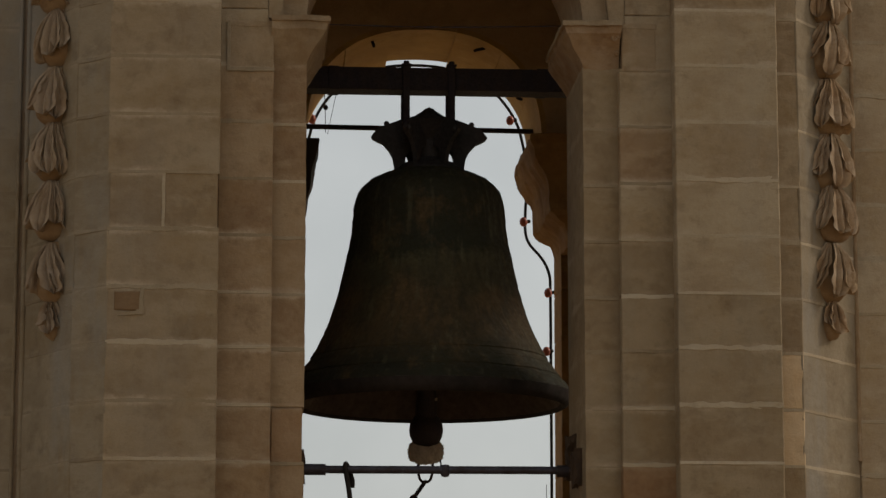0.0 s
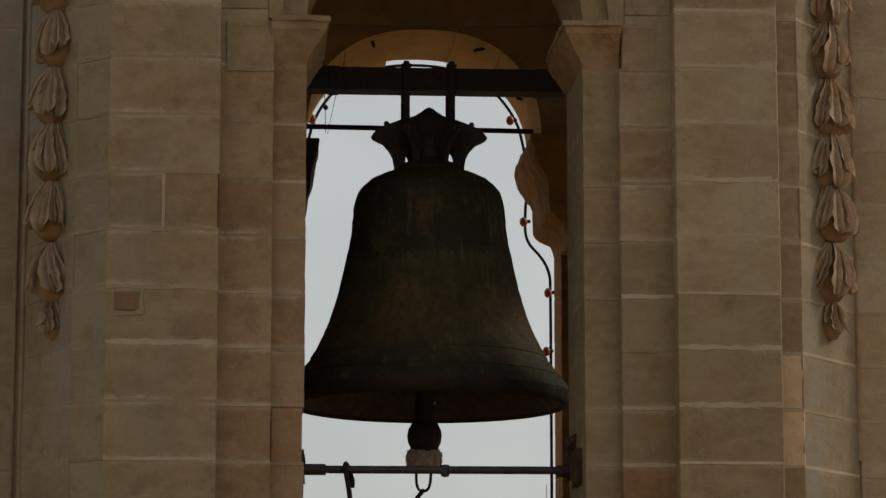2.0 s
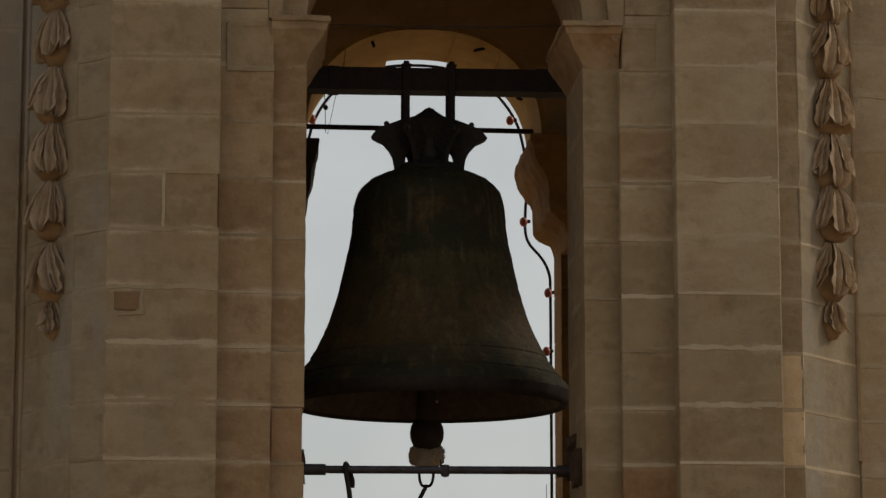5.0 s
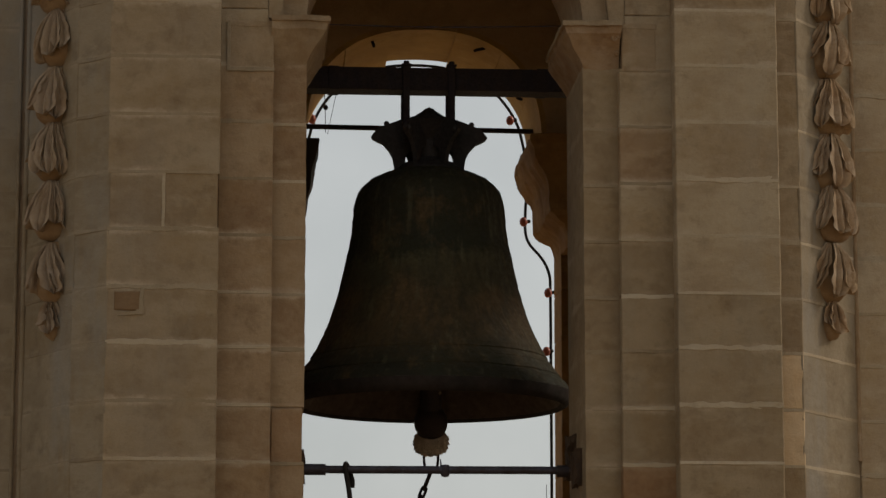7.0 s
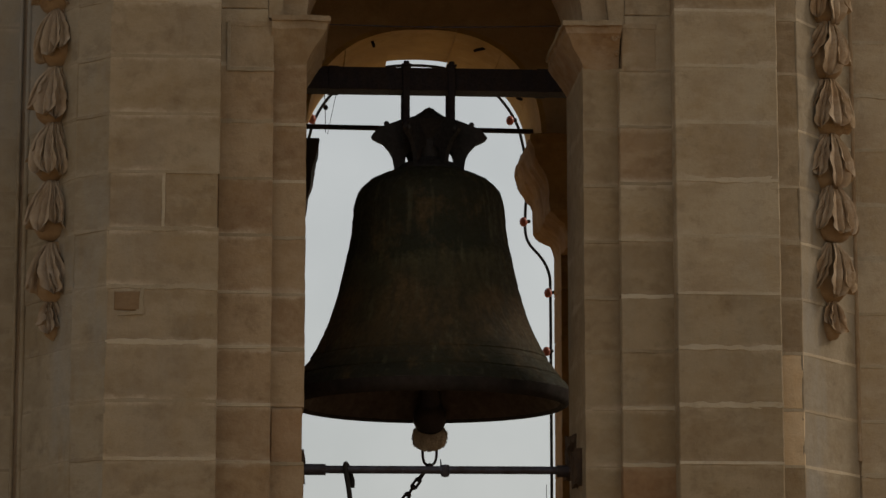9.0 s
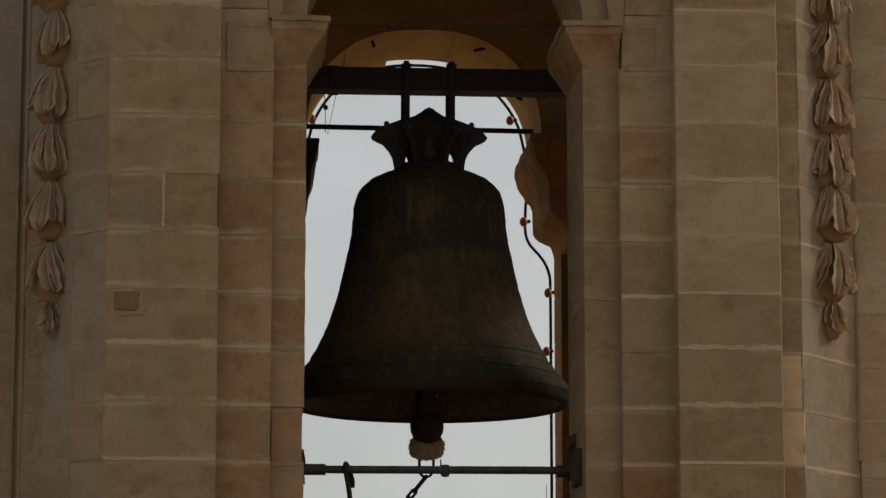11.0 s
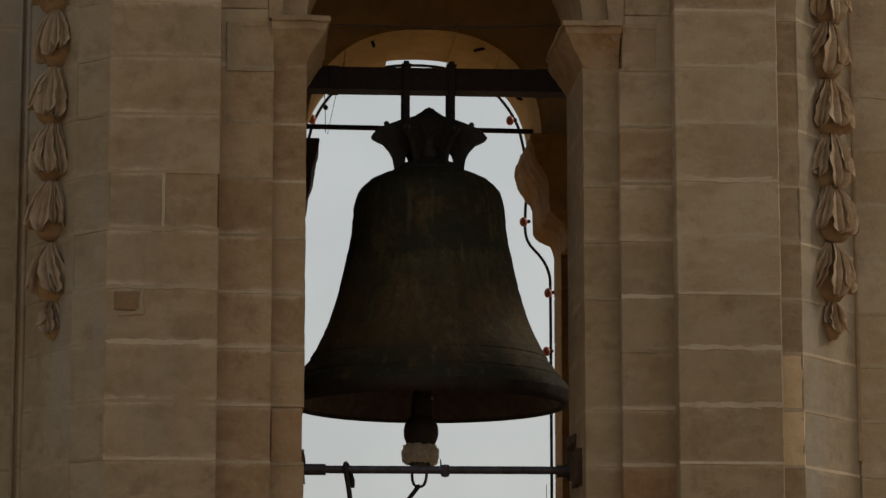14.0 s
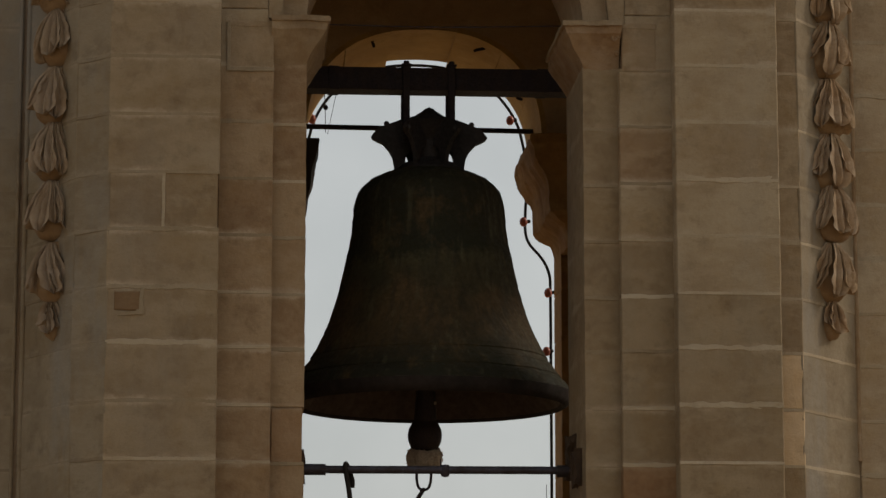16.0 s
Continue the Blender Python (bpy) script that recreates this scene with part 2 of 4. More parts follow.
def box(bm, x0, x1, y0, y1, z0, z1, bevel=0.0, worn=0.0):
    vs = [bm.verts.new(p) for p in ((x0, y0, z0), (x1, y0, z0), (x1, y1, z0), (x0, y1, z0), (x0, y0, z1), (x1, y0, z1), (x1, y1, z1), (x0, y1, z1))]
    fs = [bm.faces.new([vs[i] for i in q]) for q in ((0, 1, 2, 3), (4, 7, 6, 5), (0, 4, 5, 1), (1, 5, 6, 2), (2, 6, 7, 3), (3, 7, 4, 0))]
    if bevel:
        bmesh.ops.bevel(bm, geom=list({e for f in fs for e in f.edges}), offset=bevel, segments=2, profile=0.6, affect="EDGES")
    return bm


def prism(bm, outline, z0, z1):
    """A plan outline (x, y) raised from z0 to z1."""
    lo = [bm.verts.new((x, y, z0)) for x, y in outline]
    hi = [bm.verts.new((x, y, z1)) for x, y in outline]
    bm.faces.new(lo)
    bm.faces.new(hi)
    k = len(outline)
    for i in range(k):
        bm.faces.new((lo[i], lo[(i + 1) % k], hi[(i + 1) % k], hi[i]))
    return bm


def tube(bm, points, radius, sides=8, closed=False):
    """A round bar along points."""
    pts = [Vector(p) for p in points]
    rings = []
    k = len(pts)
    last = None
    for i, p in enumerate(pts):
        a = pts[(i - 1) % k] if closed or i else p
        b = pts[(i + 1) % k] if closed or i < k - 1 else p
        d = (b - a).normalized()
        s = last if last is not None else (Vector((0, 0, 1)) if abs(d.z) < 0.9 else Vector((1, 0, 0)))
        u = (s - d * s.dot(d)).normalized()
        last = u
        v = d.cross(u)
        r = radius[i] if isinstance(radius, (list, tuple)) else radius
        rings.append([bm.verts.new(p + (u * math.cos(w) + v * math.sin(w)) * r) for w in (2 * math.pi * j / sides for j in range(sides))])
    for i in range(k if closed else k - 1):
        A, B = rings[i], rings[(i + 1) % k]
        for j in range(sides):
            bm.faces.new((A[j], A[(j + 1) % sides], B[(j + 1) % sides], B[j]))
    if not closed:
        bm.faces.new(rings[0][::-1])
        bm.faces.new(rings[-1])
    return bm


def turned(bm, profile, sides=64, centre=(0, 0, 0)):
    """A turned form from (radius, z) pairs; a radius of 0 closes it."""
    c = Vector(centre)
    rings = []
    for r, z in profile:
        if r == 0:
            rings.append([bm.verts.new(c + Vector((0, 0, z)))])
        else:
            rings.append([bm.verts.new(c + Vector((r * math.cos(w), r * math.sin(w), z))) for w in (2 * math.pi * j / sides for j in range(sides))])
    for A, B in zip(rings, rings[1:]):
        for j in range(sides):
            q = (j + 1) % sides
            ring = [A[j % len(A)], A[q % len(A)], B[q % len(B)], B[j % len(B)]]
            ring = [v for i, v in enumerate(ring) if v not in ring[:i]]
            if len(ring) > 2:
                bm.faces.new(ring)
    return bm


def glide(points, steps):
    """A smooth line through points (Catmull-Rom)."""
    p = [Vector(q) for q in points]
    p = [p[0] * 2 - p[1]] + p + [p[-1] * 2 - p[-2]]
    out = []
    for i in range(1, len(p) - 2):
        for s in range(steps):
            t = s / steps
            out.append(0.5 * ((2 * p[i]) + (p[i + 1] - p[i - 1]) * t + (2 * p[i - 1] - 5 * p[i] + 4 * p[i + 1] - p[i + 2]) * t * t
                              + (3 * p[i] - p[i - 1] - 3 * p[i + 1] + p[i + 2]) * t ** 3))
    return out + [p[-2]]


def roughen(bm, size, scale):
    for v in bm.verts:
        v.co += noise.noise_vector(v.co * scale) * size


# ---- the plan: metres; the front of the tower is y = 0 ----
Z_FLOOR, Z_TOP = 2.35, 7.2
SPRING = 5.255
JAMB_L, JAMB_R = -0.656, 0.706          # front opening
ARCH_X, ARCH_R = 0.025, 0.681
BACK_IN, BACK_OUT = 2.90, 3.70          # back wall
BJ_L, BJ_R = -0.78, 0.948               # back opening
BARCH_X, BARCH_R, BPOW = 0.097, 0.686, 0.86
COURSES = [2.53, 2.807, 3.085, 3.358, 3.636, 3.902, 4.180, 4.457, 4.740, 5.022, 5.300, 5.577, 5.86]


def arc_point(cx, spring, r, w, power):
    c, q = math.cos(w), abs(math.sin(w))
    return cx + math.copysign(abs(c) ** power, c) * r, spring + q ** power * r * (0.956 if power < 1 else 1)


def arch_mass(bm, x0, x1, y0, y1, z1, cx, r, spring, power=1.0, steps=36):
    """The masonry above an arch, from x0 to x1 and up to z1."""
    arc = [arc_point(cx, spring, r, w, power) for w in (math.pi * (1 - i / steps) for i in range(steps + 1))]
    if x0 < arc[0][0] - 1e-4:
        box(bm, x0, arc[0][0], y0, y1, spring, z1)
    if x1 > arc[-1][0] + 1e-4:
        box(bm, arc[-1][0], x1, y0, y1, spring, z1)
    for (xa, za), (xb, zb) in zip(arc, arc[1:]):
        pts = [(xa, za), (xb, zb), (xb, z1), (xa, z1)]
        f = [bm.verts.new((x, y0, z)) for x, z in pts]
        g = [bm.verts.new((x, y1, z)) for x, z in pts]
        bm.faces.new(f)
        bm.faces.new(g)
        for i in range(4):
            bm.faces.new((f[i], f[(i + 1) % 4], g[(i + 1) % 4], g[i]))
    return bm


def structure(name, bm, material, label, category="wall"):
    return tagged(part(name, finish(bm), material), label, category, kind="structure")


# ---- the large structure ----
bm = bmesh.new()
verts = [[bm.verts.new((x, y, 0.0)) for x in (-4000, -400, -40, 40, 400, 4000)] for y in (-4000, -400, -40, 40, 400, 4000)]
for r0, r1 in zip(verts, verts[1:]):
    for i in range(5):
        bm.faces.new((r0[i], r0[i + 1], r1[i + 1], r1[i]))
structure("ground", bm, NEW_STONE, "pale dusty limestone paving under the tower", "ground")

R_ = 0.010   # how far the mortar bed lies behind the faces of the stones
bm = bmesh.new()
for left in (True, False):
    if left:
        plan = [(-2.45, 0.9), (-2.45, 0.6 + R_), (-2.022, 0.6 + R_), (-1.763 + 0.01, 0.15 + R_), (-1.595 + 0.01, R_), (-1.074 - R_, R_),
                (-1.074 - R_, 0.13 + R_), (-0.818 - R_, 0.13 + R_), (-0.818 - R_, 0.2 + R_), (JAMB_L - R_, 0.2 + R_), (JAMB_L - R_, 0.9)]
    else:
        plan = [(2.45, 0.9), (2.45, 0.6 + R_), (2.119, 0.6 + R_), (1.758, 0.15 + R_), (1.627 - R_, 0.15 + R_), (1.627 - R_, R_), (1.133 + R_, R_),
                (1.133 + R_, 0.13 + R_), (0.877 + R_, 0.13 + R_), (0.877 + R_, 0.2 + R_), (JAMB_R + R_, 0.2 + R_), (JAMB_R + R_, 0.9)]
    prism(bm, plan, 0.0, SPRING)
    cut = -0.84 if left else 0.9
    upper = [p for p in plan[:-4]] + [(cut, 0.13 + R_), (cut, 0.9)]
    prism(bm, upper, SPRING, Z_TOP)
box(bm, JAMB_L - R_, JAMB_R + R_, 0.25, 0.9, 0.0, Z_FLOOR)
wall_front = structure("wall_front", bm, CORE, "honey limestone ashlar belfry wall with pale mortar joints")

bm = bmesh.new()
arch_mass(bm, -0.84, 0.9, 0.2, 0.9, Z_TOP, ARCH_X, ARCH_R, SPRING)
front_arch = structure("front_arch", bm, WARM_STONE, "round limestone arch over the front belfry opening", "arch")
bm = bmesh.new()
arch_mass(bm, -0.84, 0.9, 0.13, 0.198, Z_TOP, ARCH_X, 0.80, SPRING)
structure("arch_face", bm, FACE_STONE, "flat limestone face round the front arch", "arch")

bm = bmesh.new()
box(bm, -2.45, BJ_L, BACK_IN, BACK_OUT, 0.0, SPRING)
box(bm, BJ_R, 2.45, 3.35, BACK_OUT, 0.0, SPRING)
box(bm, BJ_R + 0.14, 2.45, BACK_IN, 3.349, 0.0, SPRING)
box(bm, BJ_L, BJ_R, BACK_IN, BACK_OUT, 0.0, Z_FLOOR)
wall_back = structure("wall_back", bm, DARK_STONE, "dark shaded limestone wall behind the bell")
bm = bmesh.new()
arch_mass(bm, -2.45, 2.45, BACK_IN, BACK_OUT, Z_TOP, BARCH_X, BARCH_R + 0.02, SPRING, BPOW)
structure("back_arch_wall", bm, DARK_STONE, "shaded limestone wall over the rear arch")
structure("wall_left", box(bmesh.new(), -2.45, -1.3, 0.904, 2.896, 0.0, Z_TOP), DARK_STONE, "dark limestone side wall of the bell chamber")
bm = bmesh.new()
SIDE_A, SIDE_B, SIDE_TOP = 1.22, 2.40, 5.2       # the belfry's opening towards the sun
for ya, yb, za, zb in ((0.904, SIDE_A, 0.0, Z_TOP), (SIDE_B, 2.896, 0.0, Z_TOP), (SIDE_A, SIDE_B, 0.0, Z_FLOOR), (SIDE_A, SIDE_B, SIDE_TOP, Z_TOP)):
    box(bm, 1.35, 2.45, ya, yb, za, zb)
structure("wall_right", bm, DARK_STONE, "limestone side wall of the bell chamber with an open bay")
structure("floor", box(bmesh.new(), -1.298, 1.348, 0.904, 2.896, Z_FLOOR - 0.2, Z_FLOOR), FACE_STONE, "limestone floor of the bell chamber", "floor")
structure("ceiling", box(bmesh.new(), -2.45, 2.45, 0.0, BACK_OUT, Z_TOP + 0.004, Z_TOP + 0.3), DARK_STONE, "limestone roof slab over the bell chamber", "ceiling")


# ---- imposts ----
def impost(name, jamb, outer, front, rear, side, profile, material, label, worn=0.0, split=-3):
    """A moulded block whose profile (z, overhang) runs along its front and its opening side. side: +1 if the opening lies towards +x."""
    thing = tagged(new(name), label, "impost", "imposts under the arches")
    steps = 44
    for piece, some in (("moulding", profile[:split + 1]), ("top_slab", profile[split:])):
        bm = bmesh.new()
        rings = []
        for z, o in some:
            xi = jamb + side * o
            ring = [(outer, rear), (outer, front - o)]
            ring += [(outer + (xi - outer) * i / 8, front - o) for i in range(1, 8)]
            ring += [(xi, front - o + (rear - front + o) * i / steps) for i in range(steps + 1)]
            rings.append([bm.verts.new((x, y, z)) for x, y in ring])
        k = len(rings[0])
        for A, B in zip(rings, rings[1:]):
            for j in range(k):
                bm.faces.new((A[j], A[(j + 1) % k], B[(j + 1) % k], B[j]))
        bm.faces.new(rings[0])
        bm.faces.new(rings[-1])
        finish(bm, 30 if worn < 0.02 else 70)
        if worn:
            roughen(bm, worn, 9.0)
            roughen(bm, worn * 0.6, 31.0)
            roughen(bm, worn * 0.4, 67.0)
        part(piece, bm, FACE_STONE if piece == "top_slab" and material is BROWN_CARVED else material, thing)
    return thing


FRONT_PROFILE = [(5.030, -0.006), (5.050, 0.003), (5.075, 0.014), (5.098, 0.027), (5.122, 0.042), (5.146, 0.058), (5.168, 0.074), (5.188, 0.085), (5.200, 0.096), (5.234, 0.1), (5.238, 0.112), (5.262, 0.112)]
impost("impost", JAMB_L, -0.825, 0.2, 0.9, 1, FRONT_PROFILE, CAPITAL_STONE, "moulded limestone impost with a thin projecting slab on top", 0.006, -2)
chipped = impost("impost", JAMB_R, 0.882, 0.2, 0.9, -1, FRONT_PROFILE, BROWN_CARVED, "brown-stained limestone impost with a chipped carved end", 0.007, -2)
for x, y, z, r in ((0.852, 0.112, 5.180, 0.015), (0.866, 0.152, 5.110, 0.009)):
    curl = [(x + r * (1 - a / 16) * math.cos(a * 0.75), y + 0.001 + 0.0006 * a, z + r * 1.25 * (1 - a / 16) * math.sin(a * 0.75)) for a in range(14)]
    part("volute", finish(tube(bmesh.new(), glide(curl, 2), 0.0060, 7), 60), BROWN_CARVED, chipped, "worn carved volute")
BACK_LEFT = [(4.57, 0.08), (4.67, 0.12), (4.75, 0.15), (4.85, 0.190), (4.91, 0.206), (4.95, 0.216), (5.0, 0.220), (5.04, 0.229), (5.08, 0.240), (5.115, 0.249), (5.150, 0.256), (5.186, 0.264), (5.198, 0.264), (5.199, 0.17), (5.254, 0.17)]
BACK_RIGHT = [(4.66, -0.014), (4.70, -0.006), (4.735, 0.004), (4.765, 0.018), (4.785, 0.045), (4.805, 0.080), (4.825, 0.106), (4.845, 0.114), (4.89, 0.115), (4.94, 0.117), (4.99, 0.121), (5.022, 0.136),
              (5.05, 0.158), (5.075, 0.178), (5.098, 0.194), (5.13, 0.205), (5.165, 0.214), (5.195, 0.230), (5.215, 0.234), (5.256, 0.226)]
impost("impost", BJ_L, -1.0, BACK_IN, BACK_OUT, 1, BACK_LEFT, BLACK_STONE, "limestone impost of the rear arch, its shade painted near black", 0.008)
impost("impost", BJ_R - 0.02, 1.12, BACK_IN, BACK_OUT, -1, BACK_RIGHT, SHADE_BROWN_STONE, "eroded golden limestone impost of the rear arch with a crumbling outline", 0.013)


def capital_block(x0, x1, z0, z1):
    bm = bmesh.new()
    box(bm, x0, x1, 0.1255, 0.2, z0, z1, 0.004)
    box(bm, x0 - 0.004, x1 + 0.004, 0.1235, 0.2, z1 - 0.026, z1 + 0.004, 0.004)
    bmesh.ops.subdivide_edges(bm, edges=[e for e in bm.edges if e.calc_length() > 0.1], cuts=6)
    roughen(bm, 0.0025, 12.0)
    roughen(bm, 0.002, 30.0)
    return tagged(part("capital_block", finish(bm), CAPITAL_STONE), "flat limestone capital block on the pilaster strip", "capital", "pilaster capitals")


capital_block(-1.03, -0.815, 5.0, 5.235)
capital_block(0.89, 1.055, 5.02, 5.255)

# ---- the bell ----
BX, BY, RIM = 0.040, 1.60, 3.540
bell = tagged(new("bell"), "large dark bronze bell with green patina hanging in the arch", "bell")
bell.matrix_basis = pose(BX, BY, RIM)
outside = [(0.0, 1.262), (0.13, 1.258), (0.205, 1.238), (0.25, 1.222), (0.31, 1.195), (0.352, 1.160), (0.378, 1.130), (0.394, 1.085), (0.402, 1.045), (0.405, 1.02), (0.402, 1.015), (0.405, 1.008), (0.412, 0.92),
           (0.422, 0.85), (0.436, 0.797), (0.448, 0.735), (0.462, 0.674), (0.480, 0.595), (0.502, 0.52), (0.530, 0.436), (0.560, 0.365), (0.590, 0.305), (0.622, 0.25),
           (0.628, 0.243), (0.626, 0.236), (0.655, 0.2), (0.690, 0.155), (0.696, 0.146), (0.694, 0.140), (0.724, 0.112), (0.744, 0.086), (0.753, 0.070)]
lip = [(0.7545, 0.064), (0.753, 0.050), (0.748, 0.024), (0.736, 0.004), (0.716, -0.007), (0.690, 0.010)]
inside = [(0.690, 0.010), (0.650, 0.07), (0.600, 0.16), (0.540, 0.28), (0.480, 0.42), (0.430, 0.60), (0.385, 0.85), (0.360, 1.03), (0.30, 1.13), (0.20, 1.17), (0.0, 1.18)]
outside = [(r, z * 1.012) for r, z in outside]
dense = []
for (r0, z0), (r1, z1) in zip(outside, outside[1:]):
    k = max(1, int(math.hypot(r1 - r0, z1 - z0) / 0.018))
    dense += [(r0 + (r1 - r0) * i / k, z0 + (z1 - z0) * i / k) for i in range(k)]
dense.append(outside[-1])
bm = turned(bmesh.new(), dense + [(0.7545, 0.064)], 192)
finish(bm, 40)
roughen(bm, 0.0028, 27.0)
for v in bm.verts:
    if v.co.z < 0.2:
        v.co.z += 0.004 * noise.noise(v.co * 14.0)
part("body", bm, BRONZE, bell)
bm = turned(bmesh.new(), inside, 96)
for f in bm.faces:
    f.smooth = True
part("lip", finish(turned(bmesh.new(), lip, 128), 60), LIP_BRONZE, bell, "rounded bronze lip with its underside shade in the colour")
part("inner_wall", bm, BELL_INSIDE, bell, "dull brown inside of the bell")
for z, r in ((0.985, 0.4065), (0.80, 0.4345), (0.775, 0.4395), (0.268, 0.611), (0.205, 0.651)):
    bm = tube(bmesh.new(), [(r * math.cos(w), r * math.sin(w), z) for w in (2 * math.pi * i / 96 for i in range(96))], 0.0036, 6, True)
    part("moulding_ring", finish(bm, 60), BRONZE, bell)


part("clapper_staple", finish(tube(bmesh.new(), glide([(0, -0.055, 1.185), (0, -0.05, 1.09), (0, 0, 1.055), (0, 0.05, 1.09), (0, 0.055, 1.185)], 6), 0.017, 8), 60), IRON, bell, "iron staple inside the bell")


from mathutils.geometry import tessellate_polygon


def canon(bm, turn, reach, knob):
    """One bracket of the bell's crown: up from the head and out to a curled tip under a sloping top."""
    side = [(0.190, 1.235), (0.187, 1.282), (0.196, 1.333), (0.217, 1.372), (0.247, 1.406), (0.277, 1.420), (0.300, 1.432), (0.311, 1.446), (0.300, 1.463), (0.277, 1.488), (0.246, 1.504), (0.205, 1.520),
            (0.15, 1.540), (0.08, 1.560), (0.045, 1.582), (0.0, 1.600), (0.0, 1.40), (0.07, 1.390), (0.104, 1.374), (0.121, 1.352), (0.129, 1.32), (0.129, 1.285), (0.118, 1.262), (0.10, 1.235)]
    half, slim = (0.023, 1.0) if knob else (0.013, 0.88)
    A = [bm.verts.new((r * (reach if r > 0.2 else slim if r > 0.14 else 1), -half, z)) for r, z in side]
    B = [bm.verts.new((r * (reach if r > 0.2 else slim if r > 0.14 else 1), half, z)) for r, z in side]
    for tri in tessellate_polygon([[Vector((r, z, 0)) for r, z in side]]):
        bm.faces.new([A[j] for j in tri])
        bm.faces.new([B[j] for j in tri])
    k = len(side)
    for i in range(k):
        bm.faces.new((A[i], A[(i + 1) % k], B[(i + 1) % k], B[i]))
    bmesh.ops.create_uvsphere(bm, u_segments=10, v_segments=8, radius=0.024, matrix=Matrix.Translation((0.276 * reach, 0, 1.450)))
    if knob:
        bmesh.ops.create_uvsphere(bm, u_segments=10, v_segments=8, radius=0.016, matrix=Matrix.Translation((0.228, 0, 1.519)))
    bmesh.ops.rotate(bm, verts=bm.verts, cent=(0, 0, 0), matrix=Matrix.Rotation(radians(turn), 3, "Z"))
    return finish(bm, 40)


crown = part("crown", finish(turned(bmesh.new(), [(0.0, 1.21), (0.192, 1.235), (0.186, 1.262), (0.14, 1.300), (0.08, 1.320), (0.06, 1.335), (0.06, 1.43), (0.11, 1.48), (0.155, 1.515), (0.14, 1.535), (0.08, 1.556), (0.045, 1.582), (0.024, 1.604), (0.0, 1.614)], 32), 35), CROWN_BRONZE, bell, "blackened bronze crown")
for i in range(6):
    part("canon", canon(bmesh.new(), 60 * i, 1.0 if i % 3 == 0 else 0.93, i % 3 == 0), CROWN_BRONZE, crown)

# ---- beam, straps, tie rod ----
beam = tagged(new("headstock_beam"), "dark iron beam carrying the bell across the chamber", "beam")
beam.matrix_basis = pose(0.025, 1.60, 5.290)
bm = bmesh.new()
box(bm, -1.34, 1.34, -0.075, 0.075, -0.058, 0.064, 0.006)
for q in (-0.5, 0.62):
    box(bm, q - 0.03, q + 0.03, -0.079, 0.079, -0.061, 0.067, 0.003)
roughen(bm, 0.002, 20)
part("girder", finish(bm), BLACK_IRON, beam)


def strap(x):
    t = tagged(new("hanger_strap"), "dark iron strap looped over the beam holding the crown", "strap", "bell straps")
    t.matrix_basis = pose(x, 1.60, 5.10)
    for y in (-0.098, 0.098):
        part("band", finish(box(bmesh.new(), -0.0185, 0.0185, y - 0.008, y + 0.008, -0.16, 0.266, 0.003)), BLACK_IRON, t)
    part("top_plate", finish(box(bmesh.new(), -0.026, 0.026, -0.12, 0.12, 0.252, 0.266, 0.003)), BLACK_IRON, t)
    for y in (-0.1, 0.1):
        part("nut", finish(turned(bmesh.new(), [(0, 0.266), (0.016, 0.266), (0.016, 0.282), (0, 0.284)], 6, (0, y, 0))), BLACK_IRON, t)
    part("cross_pin", finish(tube(bmesh.new(), [(0, -0.11, -0.13), (0, 0.11, -0.13)], 0.016, 10)), BLACK_IRON, t)


strap(-0.088)
strap(0.154)

bm = tube(bmesh.new(), [(-0.84, 3.30, 5.412), (0.815, 3.30, 5.400)], 0.0155, 10)
rod = tagged(new("tie_rod"), "thin dark iron tie rod across the rear arch", "rod")
part("shaft", finish(bm, 50), IRON, rod)
part("anchor", finish(turned(bmesh.new(), [(0, 0), (0.03, 0), (0.03, 0.012), (0, 0.014)], 12, (0.80, 3.3, 5.39))), IRON, rod)

# ---- the lower bar with its boss and bracket ----
BARY, BARZ = 0.60, 3.100
bar = tagged(new("guard_bar"), "grey iron bar across the opening below the bell", "bar")
part("rod", finish(tube(bmesh.new(), [(JAMB_L - 0.05, BARY, BARZ), (JAMB_R + 0.02, BARY, BARZ + 0.004)], 0.0195, 12), 50), BAR_IRON, bar)
part("sleeve", finish(tube(bmesh.new(), [(JAMB_L - 0.03, BARY, BARZ), (-0.535, BARY, BARZ)], 0.028, 12), 50), BAR_IRON, bar)
part("boss", finish(turned(bmesh.new(), [(0, -0.034), (0.018, -0.03), (0.026, -0.01), (0.027, 0.008), (0.02, 0.026), (0, 0.03)], 14, (0.054, BARY, BARZ)), 50), BAR_IRON, bar)
part("spike", finish(tube(bmesh.new(), [(0.035, BARY, BARZ + 0.01), (0.030, BARY, BARZ + 0.055)], [0.006, 0.002], 6)), BAR_IRON, bar)
br = tagged(new("wall_bracket"), "rusty iron bracket fixing the bar to the stone jamb", "bracket")
def ragged(x0, x1, y0, y1, z0, z1):
    bm = box(bmesh.new(), x0, x1, y0, y1, z0, z1)
    bmesh.ops.subdivide_edges(bm, edges=bm.edges, cuts=5, use_grid_fill=True)
    roughen(bm, 0.022, 24)
    return finish(bm, 50)


part("plate", ragged(JAMB_R - 0.046, JAMB_R + 0.004, BARY - 0.02, BARY + 0.12, BARZ - 0.03, BARZ + 0.17), RUST, br)
part("lug", ragged(JAMB_R - 0.034, JAMB_R + 0.004, BARY - 0.26, BARY - 0.02, BARZ - 0.085, BARZ + 0.08), RUST, br)
part("socket", finish(tube(bmesh.new(), [(JAMB_R - 0.10, BARY, BARZ), (JAMB_R, BARY, BARZ)], 0.03, 10), 50), IRON, br)

